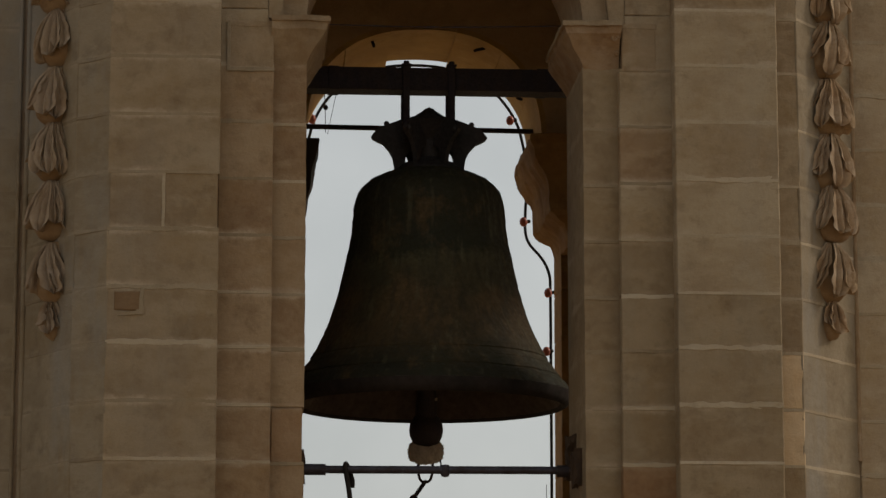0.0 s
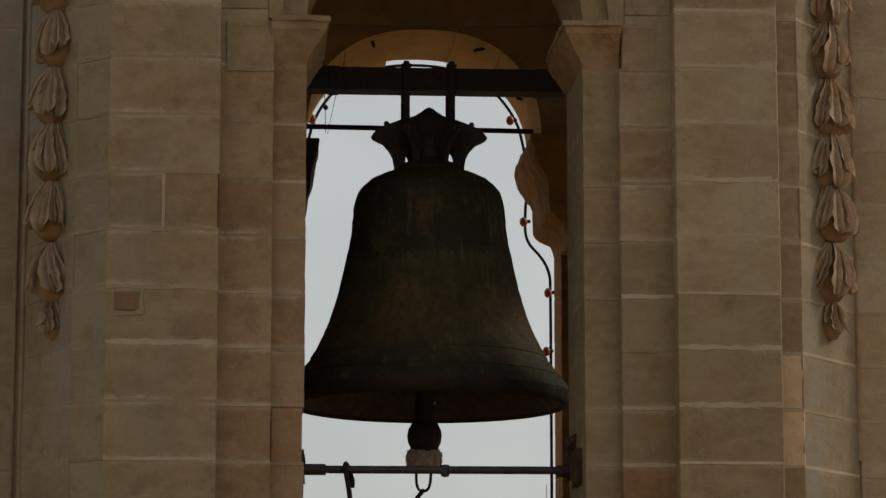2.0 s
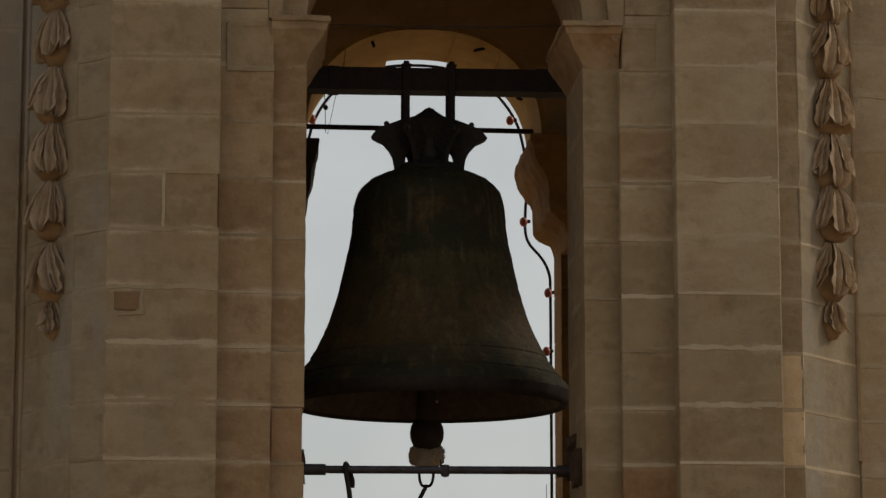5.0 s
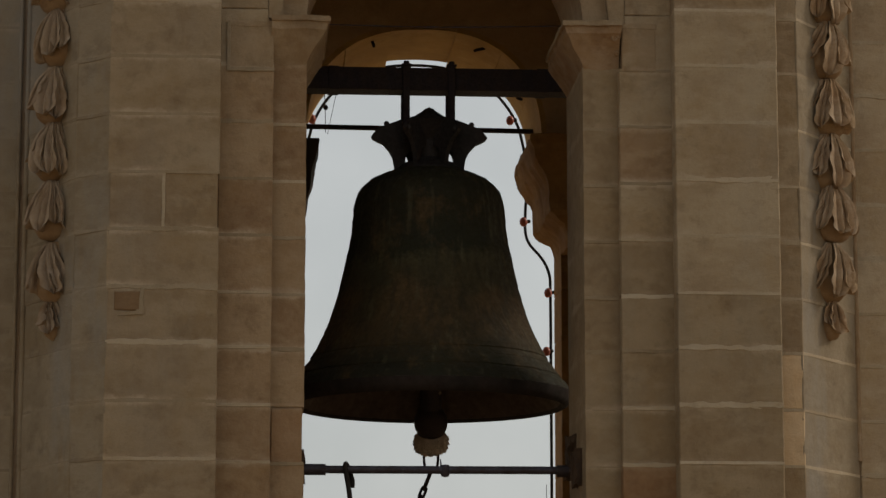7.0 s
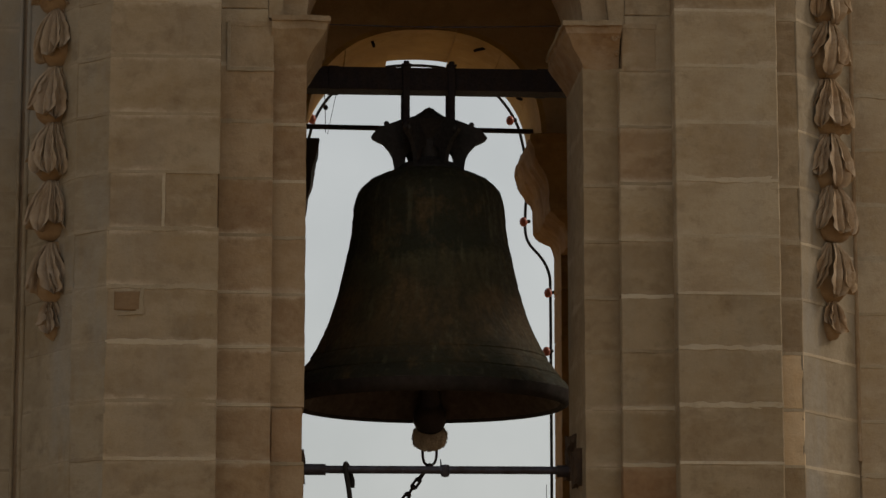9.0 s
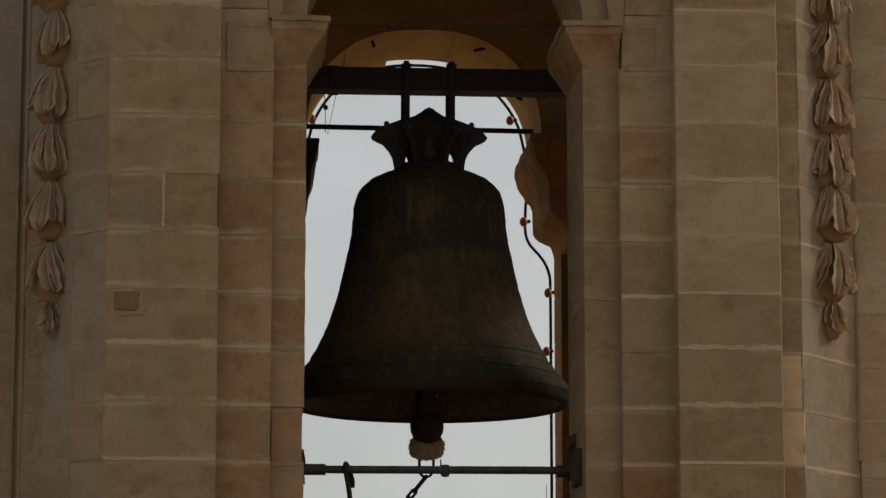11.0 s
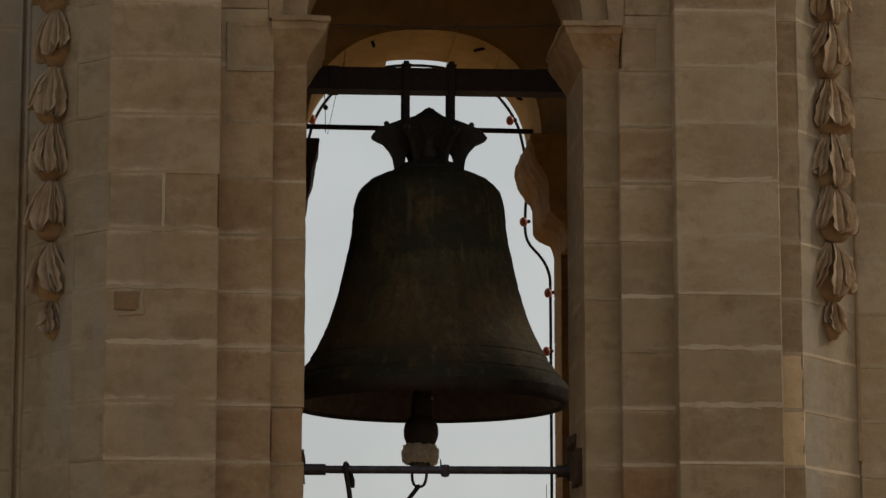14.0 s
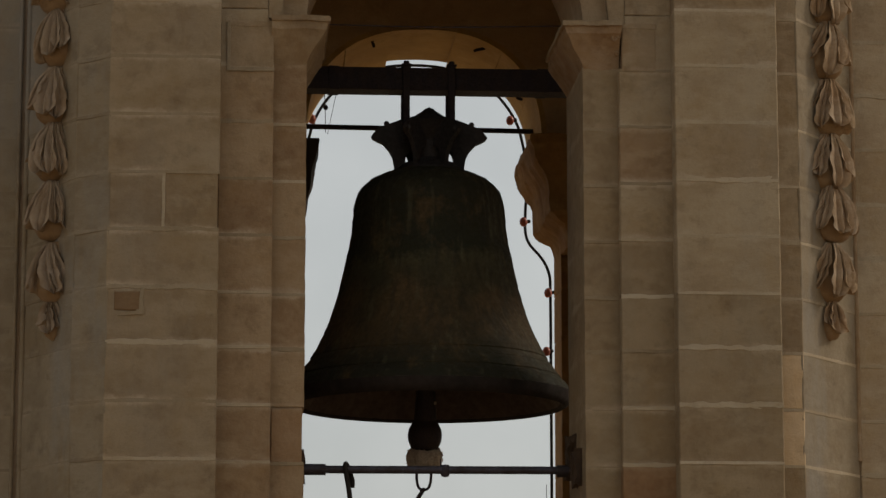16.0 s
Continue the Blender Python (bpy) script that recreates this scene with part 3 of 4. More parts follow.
br = tagged(new("wall_bracket"), "small rusty iron collar where the bar enters the jamb", "bracket")
part("plate", ragged(JAMB_L - 0.006, JAMB_L + 0.010, BARY - 0.06, BARY + 0.06, BARZ - 0.065, BARZ + 0.085), RUST, br)

# ---- rope looped over the bar ----
loop = tagged(new("rope_hook"), "dark rope looped over the iron bar", "rope")
line = glide([(-0.405, BARY - 0.026, BARZ - 0.26), (-0.418, BARY - 0.027, BARZ - 0.12), (-0.436, BARY - 0.028, BARZ - 0.01), (-0.438, BARY - 0.012, BARZ + 0.026), (-0.430, BARY + 0.016, BARZ + 0.024),
              (-0.415, BARY + 0.03, BARZ - 0.01), (-0.402, BARY + 0.028, BARZ - 0.05), (-0.402, BARY + 0.026, BARZ - 0.085)], 6)
part("strand", finish(tube(bmesh.new(), line, 0.0125, 8), 60), TWINE, loop)

# ---- festoon of red bulbs round the rear opening ----
festoon = tagged(new("light_festoon"), "black festoon cable with small red bulbs round the rear arch", "festoon lights")
FY = 3.745
path = []
for i in range(19):
    w = math.pi * (0.93 - 0.83 * i / 18)
    x, z = arc_point(BARCH_X - 0.005, SPRING, BARCH_R - 0.03 + 0.018 * math.sin(w) ** 4, w, BPOW)
    path.append((x + 0.02 * max(0, i - 9) / 9, FY, z))
path += [(0.778, FY, 5.28), (0.776, FY, 5.10), (0.769, FY, 4.97), (0.771, FY, 4.86), (0.800, FY, 4.79), (0.870, FY, 4.71), (0.912, FY, 4.62), (0.920, FY, 4.5), (0.921, FY, 4.0), (0.921, FY, 3.4), (0.921, FY, 2.6)]
part("cable", finish(tube(bmesh.new(), glide(path, 3), 0.009, 6), 60), CABLE, festoon)


def bulb(x, z, side):
    b = part("bulb", finish(turned(bmesh.new(), [(0, -0.03), (0.012, -0.028), (0.022, -0.016), (0.025, 0.0), (0.02, 0.016), (0.012, 0.026), (0, 0.028)], 14, (x, FY - 0.012, z)), 50), BULB, festoon, "red glass bulb")
    part("socket", finish(tube(bmesh.new(), [(x + side * 0.012, FY - 0.012, z), (x + side * 0.04, FY - 0.006, z + 0.004)], 0.011, 8), 50), CABLE, b)


for x, z, s in ((0.678, 5.562, 1), (-0.530, 5.552, -1), (0.758, 4.934, 1), (0.905, 4.499, 1), (0.893, 4.142, 1)):
    bulb(x, z, s)

wire = tagged(new("hanging_wire"), "thin wires with a small clip hanging in the rear arch", "wire")
part("strand", finish(tube(bmesh.new(), [(-0.462, 3.6, 5.74), (-0.455, 3.6, 5.60), (-0.452, 3.6, 5.44)], 0.0022, 5)), IRON, wire)
part("strand", finish(tube(bmesh.new(), [(-0.385, 3.6, 5.70), (-0.44, 3.6, 5.43)], 0.0016, 5)), IRON, wire)
bm = turned(bmesh.new(), [(0, -0.02), (0.012, -0.012), (0.016, 0.0), (0.008, 0.014), (0, 0.02)], 8, (-0.452, 3.6, 5.595))
part("clip", finish(bm, 40), IRON, wire)

# ---- a thin aerial far behind the tower ----
mast = tagged(new("aerial_mast"), "thin grey aerial mast far behind the tower", "mast")
mast.matrix_basis = pose(6.88, 60.0, 0.0)
part("pole", finish(tube(bmesh.new(), [(0, 0, 0), (0, 0, 8.79)], 0.008, 6)), BAR_IRON, mast)

# ---- a slack wire across the chamber under the front arch ----
wire = tagged(new("cross_wire"), "thin grey wire strung across under the front arch", "wire")
WIRE_A, WIRE_B = (-0.660, 0.85, 5.412), (0.710, 0.85, 5.425)
part("strand", finish(tube(bmesh.new(), glide([WIRE_A, tuple((a + b) / 2 - (0.012 if k == 2 else 0) for k, (a, b) in enumerate(zip(WIRE_A, WIRE_B))), WIRE_B], 8), 0.0035, 6), 60), BAR_IRON, wire)

# ---- iron pins in the rear arch ----
def pin(x, y, z, dx, dz):
    tagged(part("iron_pin", finish(tube(bmesh.new(), [(x, y, z), (x + dx, y - 0.05, z + dz)], 0.0095, 7), 50), IRON), "short rusty iron pin in the arch stone", "pin", "iron pins")


pin(-0.21, 3.05, 5.90, 0.02, -0.07)
pin(0.475, 3.05, 5.845, -0.075, -0.03)
pin(0.69, 3.15, 5.56, -0.03, 0.0)


# ---- carved garlands on the canted corners ----
def bud_point(wide, tall, deep, v, phi, lift=0.0):
    """A point on a hanging bud: v runs from its neck (0) to its foot (1), phi round it from the front, lift stands off it."""
    r = 0.40 + 0.60 * math.sin(math.pi / 2 * (min(v, 0.66) / 0.66) ** 0.95)
    if v > 0.66:
        r = max(0.0, 1 - ((v - 0.66) / 0.34) ** 2) ** 0.5
    return Vector(((wide / 2 * r + lift) * math.sin(phi), -(deep * r + lift) * math.cos(phi) + 0.02, -v * tall))


def bud_data(seed, wide, tall, deep, material):
    bm = bmesh.new()
    rings = []
    for j in range(19):
        v = j / 18
        rings.append([bm.verts.new(bud_point(wide * 0.84, tall * 0.97, deep * 0.74, v, radians(-100 + 200 * i / 20), 0.004)) for i in range(21)])
    for A, B in zip(rings, rings[1:]):
        for i in range(20):
            bm.faces.new((A[i], A[i + 1], B[i + 1], B[i]))
    for v in bm.verts:
        v.co += noise.noise_vector(v.co * 16 + Vector((seed, 0, 0))) * 0.012
    return data_of("husk", finish(bm, 60), material)


def leaf_data(seed, wide, tall, deep, phi0, half, end, skew, base, material):
    """A carved acanthus leaf lying on the bud: hollow between raised rims, with a mid rib, a lobed edge and a rolled tip."""
    rnd = random.Random(seed)
    ns, nd = 22, 14
    lobes, shift = rnd.choice((2.5, 3.5)), rnd.uniform(0, 1)
    roll = rnd.uniform(0.004, 0.013)
    layers = []
    for back in (0.0, 0.016):
        grid = []
        for j in range(ns + 1):
            s = j / ns
            centre = phi0 * (0.55 + 0.45 * s) + skew * s * s
            shape = (0.50 + 0.50 * min(1.0, s / 0.50) ** 0.8) * max(0.0009, 1 - max(0.0, (s - 0.70) / 0.30) ** 2.6) ** 0.5
            row = []
            for i in range(nd + 1):
                d = -1 + 2 * i / nd
                edge = 1 + 0.09 * math.sin(2 * math.pi * (lobes * s + shift)) * abs(d) * min(1, 2.5 * s)
                phi = centre + d * half * shape * edge
                lift = base + 0.005 * s + roll * max(0.0, (s - 0.72) / 0.28) ** 1.6
                lift += 0.019 * abs(d) ** 2.2 * min(1, 3 * s) * (1 - 0.4 * s) + 0.004 * math.exp(-(d / 0.16) ** 2)
                lift -= 0.020 * math.exp(-((abs(d) - 0.42) / 0.22) ** 2) * min(1.0, 2 * s)
                p = bud_point(wide, tall, deep, s * end, phi, lift - back)
                row.append(p + noise.noise_vector(p * 22 + Vector((seed, 0, 0))) * 0.004)
            grid.append(row)
        layers.append(grid)
    bm = bmesh.new()
    V = [[[bm.verts.new(p) for p in row] for row in g] for g in layers]
    for g in V:
        for A, B in zip(g, g[1:]):
            for i in range(nd):
                bm.faces.new((A[i], A[i + 1], B[i + 1], B[i]))
    F, K = V
    rim = [(0, i) for i in range(nd + 1)] + [(j, nd) for j in range(1, ns + 1)] + [(ns, i) for i in range(nd - 1, -1, -1)] + [(j, 0) for j in range(ns - 1, 0, -1)]
    for (a, b), (c, d) in zip(rim, rim[1:] + rim[:1]):
        bm.faces.new((F[a][b], F[c][d], K[c][d], K[a][b]))
    return data_of("leaf", finish(bm, 75), material)


def garland(name, x, y, turn, tops, sizes, label):
    """A hanging string of husks on a face turned about z: each a smooth bud half wrapped in acanthus leaves."""
    g = tagged(new(name), label, "garland", "carved garlands")
    g.matrix_basis = pose(x, y, 0, 0, 0, turn * 0.42)
    right = turn > 0
    for i, (z, (w, t)) in enumerate(zip(tops, sizes)):
        seed = 31 * i + (500 if right else 0)
        rnd = random.Random(seed)
        deep = 0.105 * min(1, w / 0.26)
        ob = new("husk", bud_data(seed, w, t, deep, BUD_STONE))
        ob.parent = g
        ob.matrix_basis = pose(0, 0, z, 0, rnd.uniform(-4, 4), 0)
        lean = rnd.choice((-1, 1)) * radians(rnd.uniform(4, 20))
        spread = ((-82, 20, 0.76, 0.002), (82, 20, 0.80, 0.002), (-44, 18, 0.84, 0.006), (42, 18, 0.82, 0.006), (0, 21, 0.90, 0.010)) if w > 0.2 else ((-50, 24, 0.7, 0.002), (50, 24, 0.75, 0.002), (0, 30, 0.86, 0.006))
        for k, (phi, half, end, base) in enumerate(spread):
            leaf = new("leaf", leaf_data(seed + k, w, t, deep, radians(phi + rnd.uniform(-9, 9)), radians(half * rnd.uniform(0.85, 1.25)), end + rnd.uniform(-0.13, 0.06), lean * rnd.uniform(0.5, 1.2), base * min(1, w / 0.26),
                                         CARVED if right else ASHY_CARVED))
            leaf.parent = ob
    return g


TURN_R = math.degrees(math.atan2(0.45, 0.361))
TURN_L = -math.degrees(math.atan2(0.45, 0.259))
SIZES_R = [(0.252, 0.310)] * 5 + [(0.246, 0.310), (0.138, 0.205)]
SIZES = [(0.232, 0.305)] * 5 + [(0.228, 0.305), (0.125, 0.205)]
garland("garland", 1.955, 0.355, TURN_R, [5.615, 5.343, 5.043, 4.771, 4.514, 4.213, 3.930], SIZES_R, "string of carved acanthus husks on the canted corner, sunlit tone in the stone colour")
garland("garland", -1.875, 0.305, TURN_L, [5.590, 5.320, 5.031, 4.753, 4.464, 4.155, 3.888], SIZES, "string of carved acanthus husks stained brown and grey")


def corner_moulding(x, y, z0, z1, material):
    """A pair of slim upright beads at the edge of the canted corner."""
    t = tagged(new("corner_moulding"), "slim upright limestone moulding beside the canted corner", "moulding", "corner mouldings")
    for dx, r in ((-0.026, 0.010), (0.014, 0.015)):
        part("bead", finish(tube(bmesh.new(), [(x + dx, y, z0), (x + dx, y, z1)], r, 10), 60), material, t)


corner_moulding(2.105, 0.60, 3.16, 6.0, WARM_STONE)
corner_moulding(-2.04, 0.60, 2.4, 6.0, GREY_STONE)

# ---- what moves: the clapper and its chain ----
PIVOT = (0.045, BY, 4.55)
clapper = tagged(new("clapper"), "dark iron clapper with a rope-bound tip swinging under the bell", "clapper")
part("shaft", finish(tube(bmesh.new(), glide([(0, 0, 0.03), (0, 0, -0.3), (0, 0, -0.8), (0, 0, -1.09)], 4), [0.028] * 4 + [0.032] * 4 + [0.040, 0.046, 0.052, 0.058, 0.06][:5], 12), 50), IRON, clapper)
bm = bmesh.new()
bmesh.ops.create_uvsphere(bm, u_segments=10, v_segments=8, radius=0.009, matrix=Matrix.Translation((0.048, -0.026, -0.985)))
part("bolt", finish(bm, 60), ROPE, clapper, "small pale bolt head")
part("eye", finish(tube(bmesh.new(), [(0.05 * math.cos(w), 0, 0.05 + 0.05 * math.sin(w)) for w in (2 * math.pi * i / 20 for i in range(20))], 0.016, 8, True), 60), IRON, clapper)
part("ball", finish(turned(bmesh.new(), [(0, -1.258), (0.05, -1.250), (0.074, -1.226), (0.088, -1.195), (0.092, -1.162), (0.087, -1.128), (0.07, -1.095), (0.05, -1.07), (0, -1.06)], 40), 40), IRON, clapper)
bm = bmesh.new()
rows_, cols_ = 12, 72
grid = []
for j in range(rows_ + 1):
    a = math.pi * (0.5 - j / rows_)
    ring = []
    for i in range(cols_):
        w = 2 * math.pi * i / cols_
        ruffle = 0.007 * abs(math.sin(6.5 * w + 0.9 * math.sin(3 * w))) + 0.010 * noise.noise(Vector((math.cos(w) * 4, math.sin(w) * 4, j * 0.35))) + 0.006 * noise.noise(Vector((math.cos(w) * 13, math.sin(w) * 13, j * 0.9)))
        rr = 0.052 + (0.034 + ruffle) * abs(math.cos(a)) ** 0.45
        ring.append(bm.verts.new((rr * math.cos(w), rr * math.sin(w), -1.283 + 0.046 * math.sin(a) + 0.008 * noise.noise(Vector((math.cos(w) * 7, math.sin(w) * 7, 3 + j * 0.2))))))
    grid.append(ring)
for A, B in zip(grid, grid[1:]):
    for i in range(cols_):
        bm.faces.new((A[i], A[(i + 1) % cols_], B[(i + 1) % cols_], B[i]))
fray = random.Random(11)
for _ in range(900):
    w, a = fray.uniform(0, 2 * math.pi), fray.uniform(-1.4, 1.4)
    rr = 0.052 + 0.037 * abs(math.cos(a)) ** 0.45
    p = Vector((rr * math.cos(w), rr * math.sin(w), -1.283 + 0.046 * math.sin(a)))
    d = Vector((math.cos(w) * math.cos(a), math.sin(w) * math.cos(a), math.sin(a) * 0.8)) * 0.7 + Vector([fray.uniform(-0.9, 0.9) for _ in range(3)])
    k = fray.uniform(0.005, 0.010)
    tube(bm, [p - d * 0.004, p + d * k * 0.6, p + d * k], [0.0050, 0.0046, 0.0030], 4)
part("rope_binding", finish(bm, 60), ROPE, clapper, "frayed pale rope binding")
part("tip", finish(turned(bmesh.new(), [(0, -1.23), (0.056, -1.23), (0.064, -1.325), (0.056, -1.338), (0, -1.342)], 24), 40), IRON, clapper)
RING_Z = -1.452
shackle = [(-0.040, 0, -1.30), (-0.039, 0, -1.36), (-0.036, 0, -1.41), (-0.024, 0, -1.443), (0, 0, RING_Z), (0.024, 0, -1.443), (0.036, 0, -1.41), (0.039, 0, -1.36), (0.040, 0, -1.30)]
part("shackle", finish(tube(bmesh.new(), glide(shackle, 4), 0.0075, 8), 60), IRON, clapper)

chain = tagged(new("pull_chain"), "dark iron pull chain hanging from the clapper", "chain")


def link_data(length, wide, r):
    h = length / 2 - wide / 2
    pts = [(wide / 2 * math.cos(w), 0, h + wide / 2 * math.sin(w)) for w in (math.pi * i / 8 for i in range(9))]
    pts += [(-wide / 2 * math.cos(w), 0, -h - wide / 2 * math.sin(w)) for w in (math.pi * i / 8 for i in range(9))]
    return data_of("link", finish(tube(bmesh.new(), pts, r, 6, True), 60), IRON)


LONG, SHORT = link_data(0.115, 0.026, 0.0065), link_data(0.066, 0.025, 0.0080)
z = 0.004
for i in range(13):
    size = 0.115 if i == 0 else 0.066
    ob = new("link", LONG if i == 0 else SHORT)
    ob.parent = chain
    ob.matrix_basis = pose(0, 0, z - size / 2, 0, 0, 68 + 90 * (i % 2) + 9 * i)
    z -= size - 0.016


SWING = 1.8428
THETA = (0.12, 30.52, 1.50, 0.15, 0.05, 0.68, -0.07, -0.02, -0.01, 0.22, -0.06)
PHI = (-1.639, -3.499, -0.184, 0.106, -0.17, -0.223, 0.282, -0.069, 0.0, 0.0, 0.024)
LEAN = (0.45, 0.585, 0.57, 0.63, 0.75, 0.80, 0.70, 0.50, 0.40, 0.38, 0.62, 0.85, 0.80, 0.65, 0.75, 0.88, 0.70, 0.57, 0.54, 0.50)


def swing(c, t):
    w = 2 * math.pi * (t - 0.67) / SWING
    return c[0] + sum(c[2 * k - 1] * math.cos(k * w) + c[2 * k] * math.sin(k * w) for k in range(1, 6))


def clapper_pose(t):
    return Matrix.Translation(PIVOT) @ Matrix.Rotation(radians(-swing(THETA, t)), 4, "X") @ Matrix.Rotation(radians(-swing(PHI, t)), 4, "Y")


def chain_pose(t):
    top = clapper_pose(t) @ Vector((0, 0, RING_Z + 0.003))
    p = ((t - 0.67) / SWING % 1.0) * len(LEAN)
    i, q = int(p) % len(LEAN), p % 1.0
    lean = LEAN[i] * (1 - q) + LEAN[(i + 1) % len(LEAN)] * q
    return Matrix.Translation(top) @ Matrix.Rotation(math.atan(lean), 4, "Y")


# ---- ashlar: every stone is a piece of its own ----
rng = random.Random(4)
SHAPES = {}


def slab(x0, x1, y0, y1, z0, z1, material=STONE, parent=wall_front, turn=0.0, gap=0.0018, bevel=0.005, gx=-0.004):
    """A dressed stone with worn edges between the joints; turned about z round its front left corner."""
    w, d, hgt = x1 - x0 - 2 * gx, y1 - y0, z1 - z0 - 2 * gap
    key = (round(w, 2), round(d, 2), round(hgt, 2), material.name, rng.randrange(2))
    if key not in SHAPES:
        bm = box(bmesh.new(), -w / 2, w / 2, 0, d, -hgt / 2, hgt / 2)
        face = [e for e in bm.edges if max(v.co.y for v in e.verts) < 1e-4]
        bmesh.ops.subdivide_edges(bm, edges=face, cuts=5)
        bmesh.ops.bevel(bm, geom=[e for e in bm.edges if max(v.co.y for v in e.verts) < 1e-4], offset=bevel, segments=1, affect="EDGES")
        roughen(bm, 0.0022, 7.0 + rng.random())
        roughen(bm, 0.0022, 23.0 + 5 * rng.random())
        SHAPES[key] = data_of("stone", finish(bm), material)
    ob = new("stone", SHAPES[key])
    ob.parent = parent
    m = pose(x0 + gx + w / 2, y0, (z0 + z1) / 2) if not turn else pose(x0, y0, 0, 0, 0, turn) @ pose(gx + w / 2, 0, (z0 + z1) / 2)
    ob.matrix_basis = m @ pose(0, rng.uniform(-0.0025, 0.0025), 0)
    return ob


CUTS_L = [0.42, 0.0, 0.0, 0.0, 0.0, 0.0, 0.50, 0.0, 0.0, 0.0, 0.55, 0.4]
CUTS_R = [0.0, 0.0, 0.0, 0.0, 0.0, 0.0, 0.0, 0.0, 0.0, 0.0, 0.0, 0.0]
BEV, TURN_B = math.hypot(0.168, 0.15), -math.degrees(math.atan2(0.15, 0.168))
WIDTH_L, WIDTH_R = math.hypot(0.259, 0.45), math.hypot(0.361, 0.45)
LOW = [0.03 + 0.2778 * k for k in range(10)]
for i, (z0, z1) in [*enumerate(zip(COURSES, COURSES[1:])), *((-1 - k, q) for k, q in enumerate(zip(LOW, LOW[1:])))]:
    for x0, x1, cut in ((-1.595, -1.074, CUTS_L[i]), (1.133, 1.627, CUTS_R[i])):
        mid = x0 + (x1 - x0) * cut
        for xa, xb in (((x0, mid), (mid, x1)) if cut else ((x0, x1),)):
            slab(xa, xb, 0.0, 0.15, z0, z1, LEFT_STONE if x0 < 0 else DARKER_STONE if i < 5 else STONE, gx=0.003 if cut else -0.004)
    slab(-1.763, -1.763 + BEV, 0.15, 0.21, z0, z1, GREY_STONE, turn=TURN_B, gap=0.001, bevel=0.003)
    slab(1.627, 1.758, 0.15, 0.23, z0, z1, NEW_STONE if i in (2, 3) else STONE)
    slab(-2.022, -2.022 + WIDTH_L, 0.60, 0.68, z0, z1, GREY_STONE, turn=TURN_L, gap=0.001, bevel=0.003)
    slab(1.758, 1.758 + WIDTH_R, 0.15, 0.23, z0, z1, GREY_STONE, turn=TURN_R)
    slab(-2.45, -2.07, 0.60, 0.68, z0, z1, GREY_STONE)
    slab(2.13, 2.45, 0.60, 0.68, z0, z1, PALE_STONE)
    if z1 < SPRING:
        slab(-1.074, -0.818, 0.13, 0.21, z0, z1, WARM_STONE)
        slab(0.877, 1.133, 0.13, 0.21, z0, z1, RUDDY_STONE if i in (0, 1) else DARKER_STONE if i < 6 else WARM_STONE if i % 2 else STONE)
    else:
        slab(-1.074, -0.842, 0.13, 0.21, z0, z1, STONE, gx=0.0)
        slab(0.902, 1.133, 0.13, 0.21, z0, z1, STONE, gx=0.0)
    if i >= 0 and z1 < 5.1:
        top = 5.05 if z1 > 5.0 else z1
        for ya, yb in ((0.2, 0.56), (0.561, 0.9)):
            slab(-0.818, JAMB_L, ya, yb, z0, top, RUDDY_STONE if i == 2 else WARM_STONE, gap=0.006 if i == 2 else 0.0005, gx=0.006 if i == 2 else -0.004)
        slab(JAMB_R, 0.877, 0.2, 0.9, z0, top, DARKER_STONE, gap=-0.002, bevel=0.001)

# a small darker mending stone let into the wall
slab(-1.556, -1.440, -0.004, 0.05, 3.785, 3.88, MEND_STONE)

# ---- pointing: an uneven ribbon of mortar in each joint ----
def ribbon(length, thick, seed, material):
    """A level strip of mortar with ragged edges, its face at y = 0."""
    bm = bmesh.new()
    k = max(4, int(length / 0.022))
    rows4 = []
    for i in range(k + 1):
        x = length * i / k
        up_ = 0.0065 + thick * (0.5 + noise.noise(Vector((x * 14, seed, 0.3))) + 0.6 * noise.noise(Vector((x * 45, seed, 4.0))))
        dn = -0.0065 - thick * 0.7 * (0.4 + noise.noise(Vector((x * 14, seed, 7.7))) + 0.6 * noise.noise(Vector((x * 45, seed, 9.0))))
        up_, dn = max(up_, 0.0045), min(dn, -0.0045)
        rows4.append([bm.verts.new(p) for p in ((x, 0.012, up_ + 0.004), (x, 0.0, up_), (x, 0.0, dn), (x, 0.012, dn - 0.004))])
    for A, B in zip(rows4, rows4[1:]):
        for j in range(3):
            bm.faces.new((A[j], A[j + 1], B[j + 1], B[j]))
    return data_of("mortar_joint", finish(bm), material)


seed_ = 0
def pointing(x0, x1, y, z, turn=0.0, upright=0.0, thick=None, material=None):
    global seed_
    seed_ += 1
    t = thick if thick is not None else rng.choice((0.001, 0.004, 0.007, 0.010, 0.014))
    ob = new("mortar_joint", ribbon(upright if upright else x1 - x0, t, seed_ * 3.1, material or MORTAR))
    ob.parent = wall_front
    ob.matrix_basis = pose(x0, y - (0.0014 if upright else 0.0022), z, 0, -90 if upright else 0, turn)


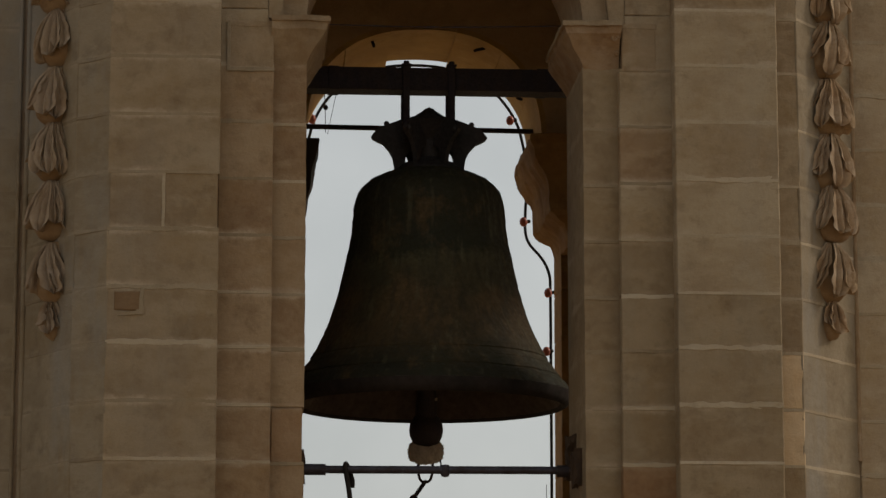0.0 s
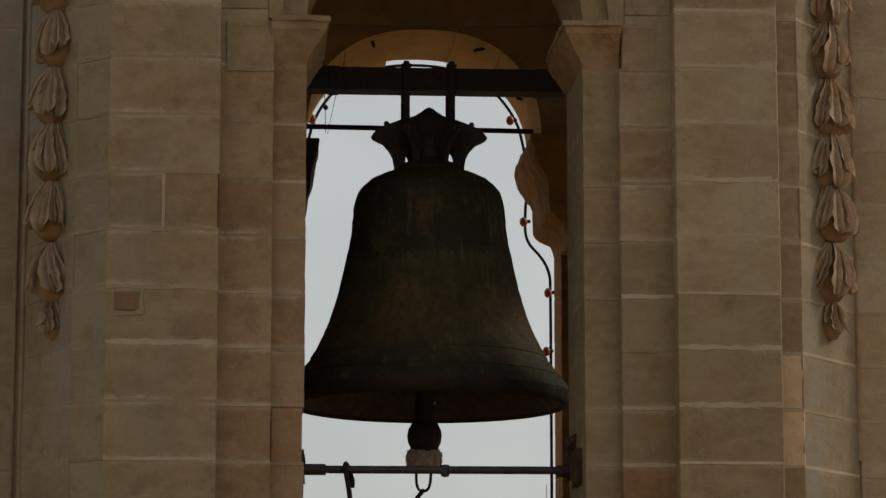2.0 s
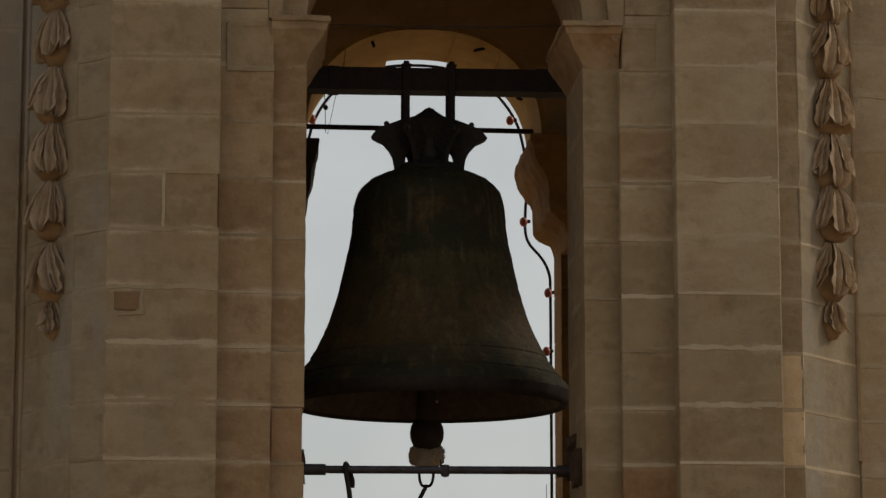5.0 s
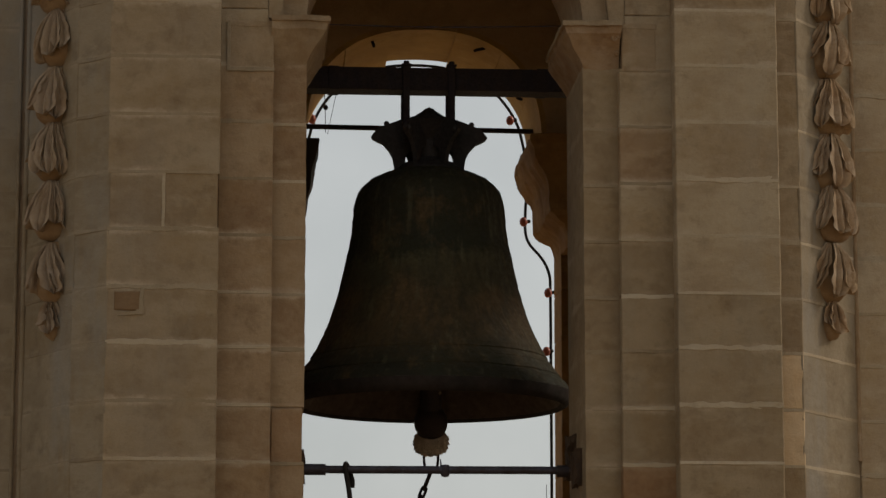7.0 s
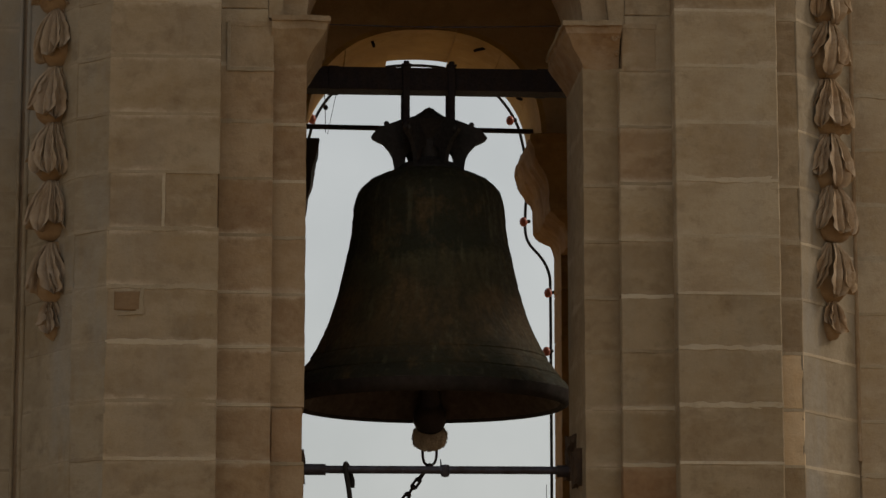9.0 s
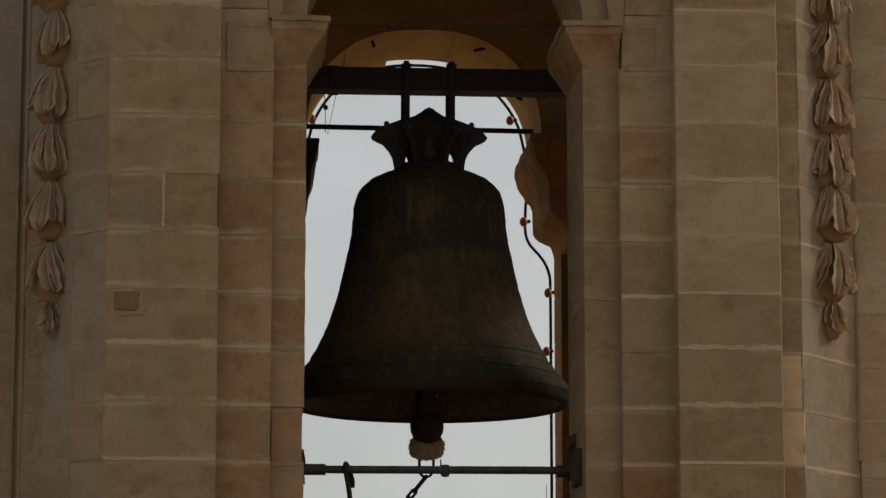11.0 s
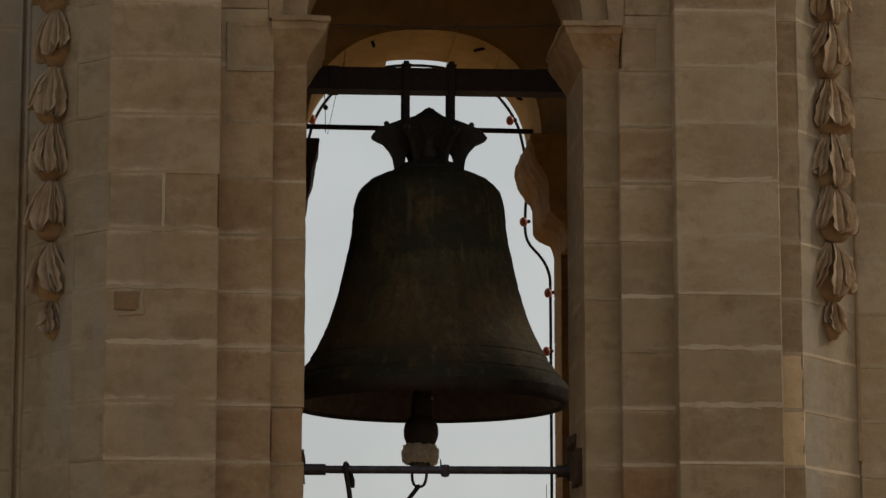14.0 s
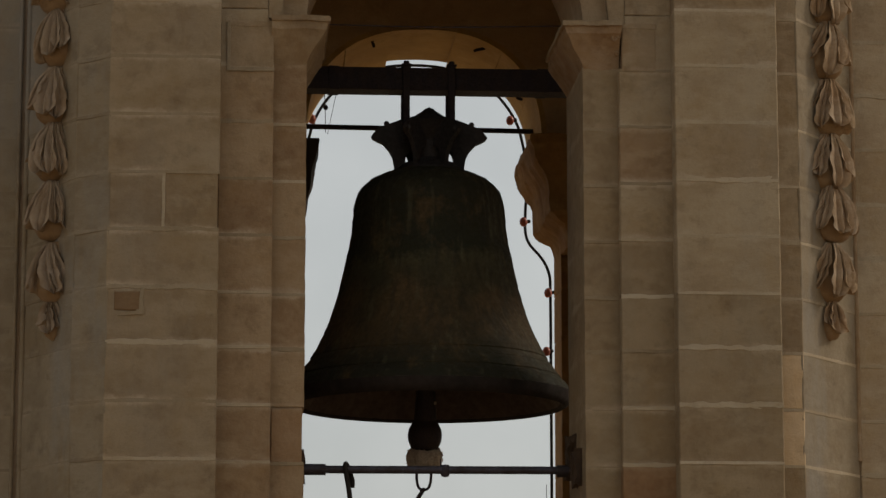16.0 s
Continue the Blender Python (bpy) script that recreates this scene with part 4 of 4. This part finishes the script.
OPEN_JOINT = 3.358
pointing(-1.036, -0.812, 0.1225, 4.996, thick=0.005, material=DULL_MORTAR)
pointing(-1.034, 0, 0.1225, 4.99, upright=0.24, thick=0.003, material=DULL_MORTAR)
pointing(-1.540, -1.425, -0.003, 3.774, thick=0.009, material=DULL_MORTAR)
pointing(-1.431, 0, -0.003, 3.772, upright=0.128, thick=0.016, material=DULL_MORTAR)
for i, z in enumerate(COURSES[1:-1], 1):
    pointing(-1.598, -1.071, 0.0, z, material=rng.choice((MORTAR, DULL_MORTAR, DULL_MORTAR)))
    pointing(1.130, 1.630, 0.0, z, thick=0.014 if i in (4, 3) else None)
    if abs(z - 5.3) > 0.1:
        thin = rng.choice((0.0, 0.001, 0.003, 0.006))
        pointing(-1.078, -0.814 if z < SPRING else -0.845, 0.13, z, thick=thin, material=rng.choice((MORTAR, DULL_MORTAR)))
        pointing(0.873 if z < SPRING else 0.905, 1.137, 0.13, z, thick=0.006 - thin, material=rng.choice((MORTAR, DULL_MORTAR)))
    if z < 4.95:
        if z != OPEN_JOINT:
            pointing(-0.822, JAMB_L + 0.003, 0.2, z, thick=rng.choice((0.0, 0.003, 0.006)), material=rng.choice((MORTAR, DULL_MORTAR)))
        pointing(JAMB_R - 0.003, 0.881, 0.2, z, thick=rng.choice((0.0, 0.002, 0.004)), material=DULL_MORTAR)
    pointing(-1.763, -1.763 + BEV, 0.15, z, TURN_B, thick=0.004, material=GREY_STONE)
    pointing(-2.022, -2.022 + WIDTH_L, 0.60, z, TURN_L, thick=0.004, material=GREY_STONE)
    pointing(1.629, 1.756, 0.15, z)
    pointing(1.758, 1.758 + WIDTH_R, 0.15, z, TURN_R, thick=0.002, material=DULL_MORTAR if i % 2 else MORTAR)
    pointing(-2.45, -2.07, 0.60, z, thick=0.001, material=GREY_STONE)
    pointing(2.13, 2.45, 0.60, z)
for i, (z0, z1) in enumerate(zip(COURSES, COURSES[1:])):
    for x0, x1, cut in ((-1.595, -1.074, CUTS_L[i]), (1.133, 1.627, CUTS_R[i])):
        if cut:
            pointing(x0 + (x1 - x0) * cut, 0, 0.0, z0 - 0.012, upright=z1 - z0 + 0.024, thick=rng.choice((0.002, 0.005)))

# ---- voussoirs of the rear arch ----
SPLIT = 7
SAG = (0.0, 0.0, -0.022, 0.014, -0.022, 0.0, 0.0)     # the stones beside the crown have slipped a little
for i in range(SPLIT):
    a0, a1 = math.pi * i / SPLIT + 0.0015, math.pi * (i + 1) / SPLIT - 0.0015
    bm = bmesh.new()
    rings = []
    for k in range(9):
        w = a0 + (a1 - a0) * k / 8
        ring = []
        R = BARCH_R + SAG[i]
        for r, y in ((BARCH_R, BACK_IN - 0.003), (R, BACK_OUT + 0.003), (BARCH_R + 0.03, BACK_OUT + 0.003), (BARCH_R + 0.03, BACK_IN - 0.003)):
            x, z = arc_point(BARCH_X, SPRING, r, w, BPOW)
            ring.append(bm.verts.new((x, y, z)))
        rings.append(ring)
    for A, B in zip(rings, rings[1:]):
        for j in range(4):
            bm.faces.new((A[j], A[(j + 1) % 4], B[(j + 1) % 4], B[j]))
    bm.faces.new(rings[0])
    bm.faces.new(rings[-1])
    part("voussoir", finish(bm), GOLD_STONE, wall_back)


for z0, z1 in zip(COURSES, COURSES[1:]):
    if z1 < 4.8:
        bm = box(bmesh.new(), -0.03, 0.05, -0.19, 0.19, -0.1365, 0.1365, 0.006)
        roughen(bm, 0.004, 9.0)
        ob = part("stone", finish(bm), SHADE_BROWN_STONE, wall_back)
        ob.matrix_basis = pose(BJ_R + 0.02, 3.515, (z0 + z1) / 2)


def motions():
    times = [i / 10 for i in range(161)]
    walk(clapper, [(t, clapper_pose(t)) for t in times])
    walk(chain, [(t, chain_pose(t)) for t in times])


motions()
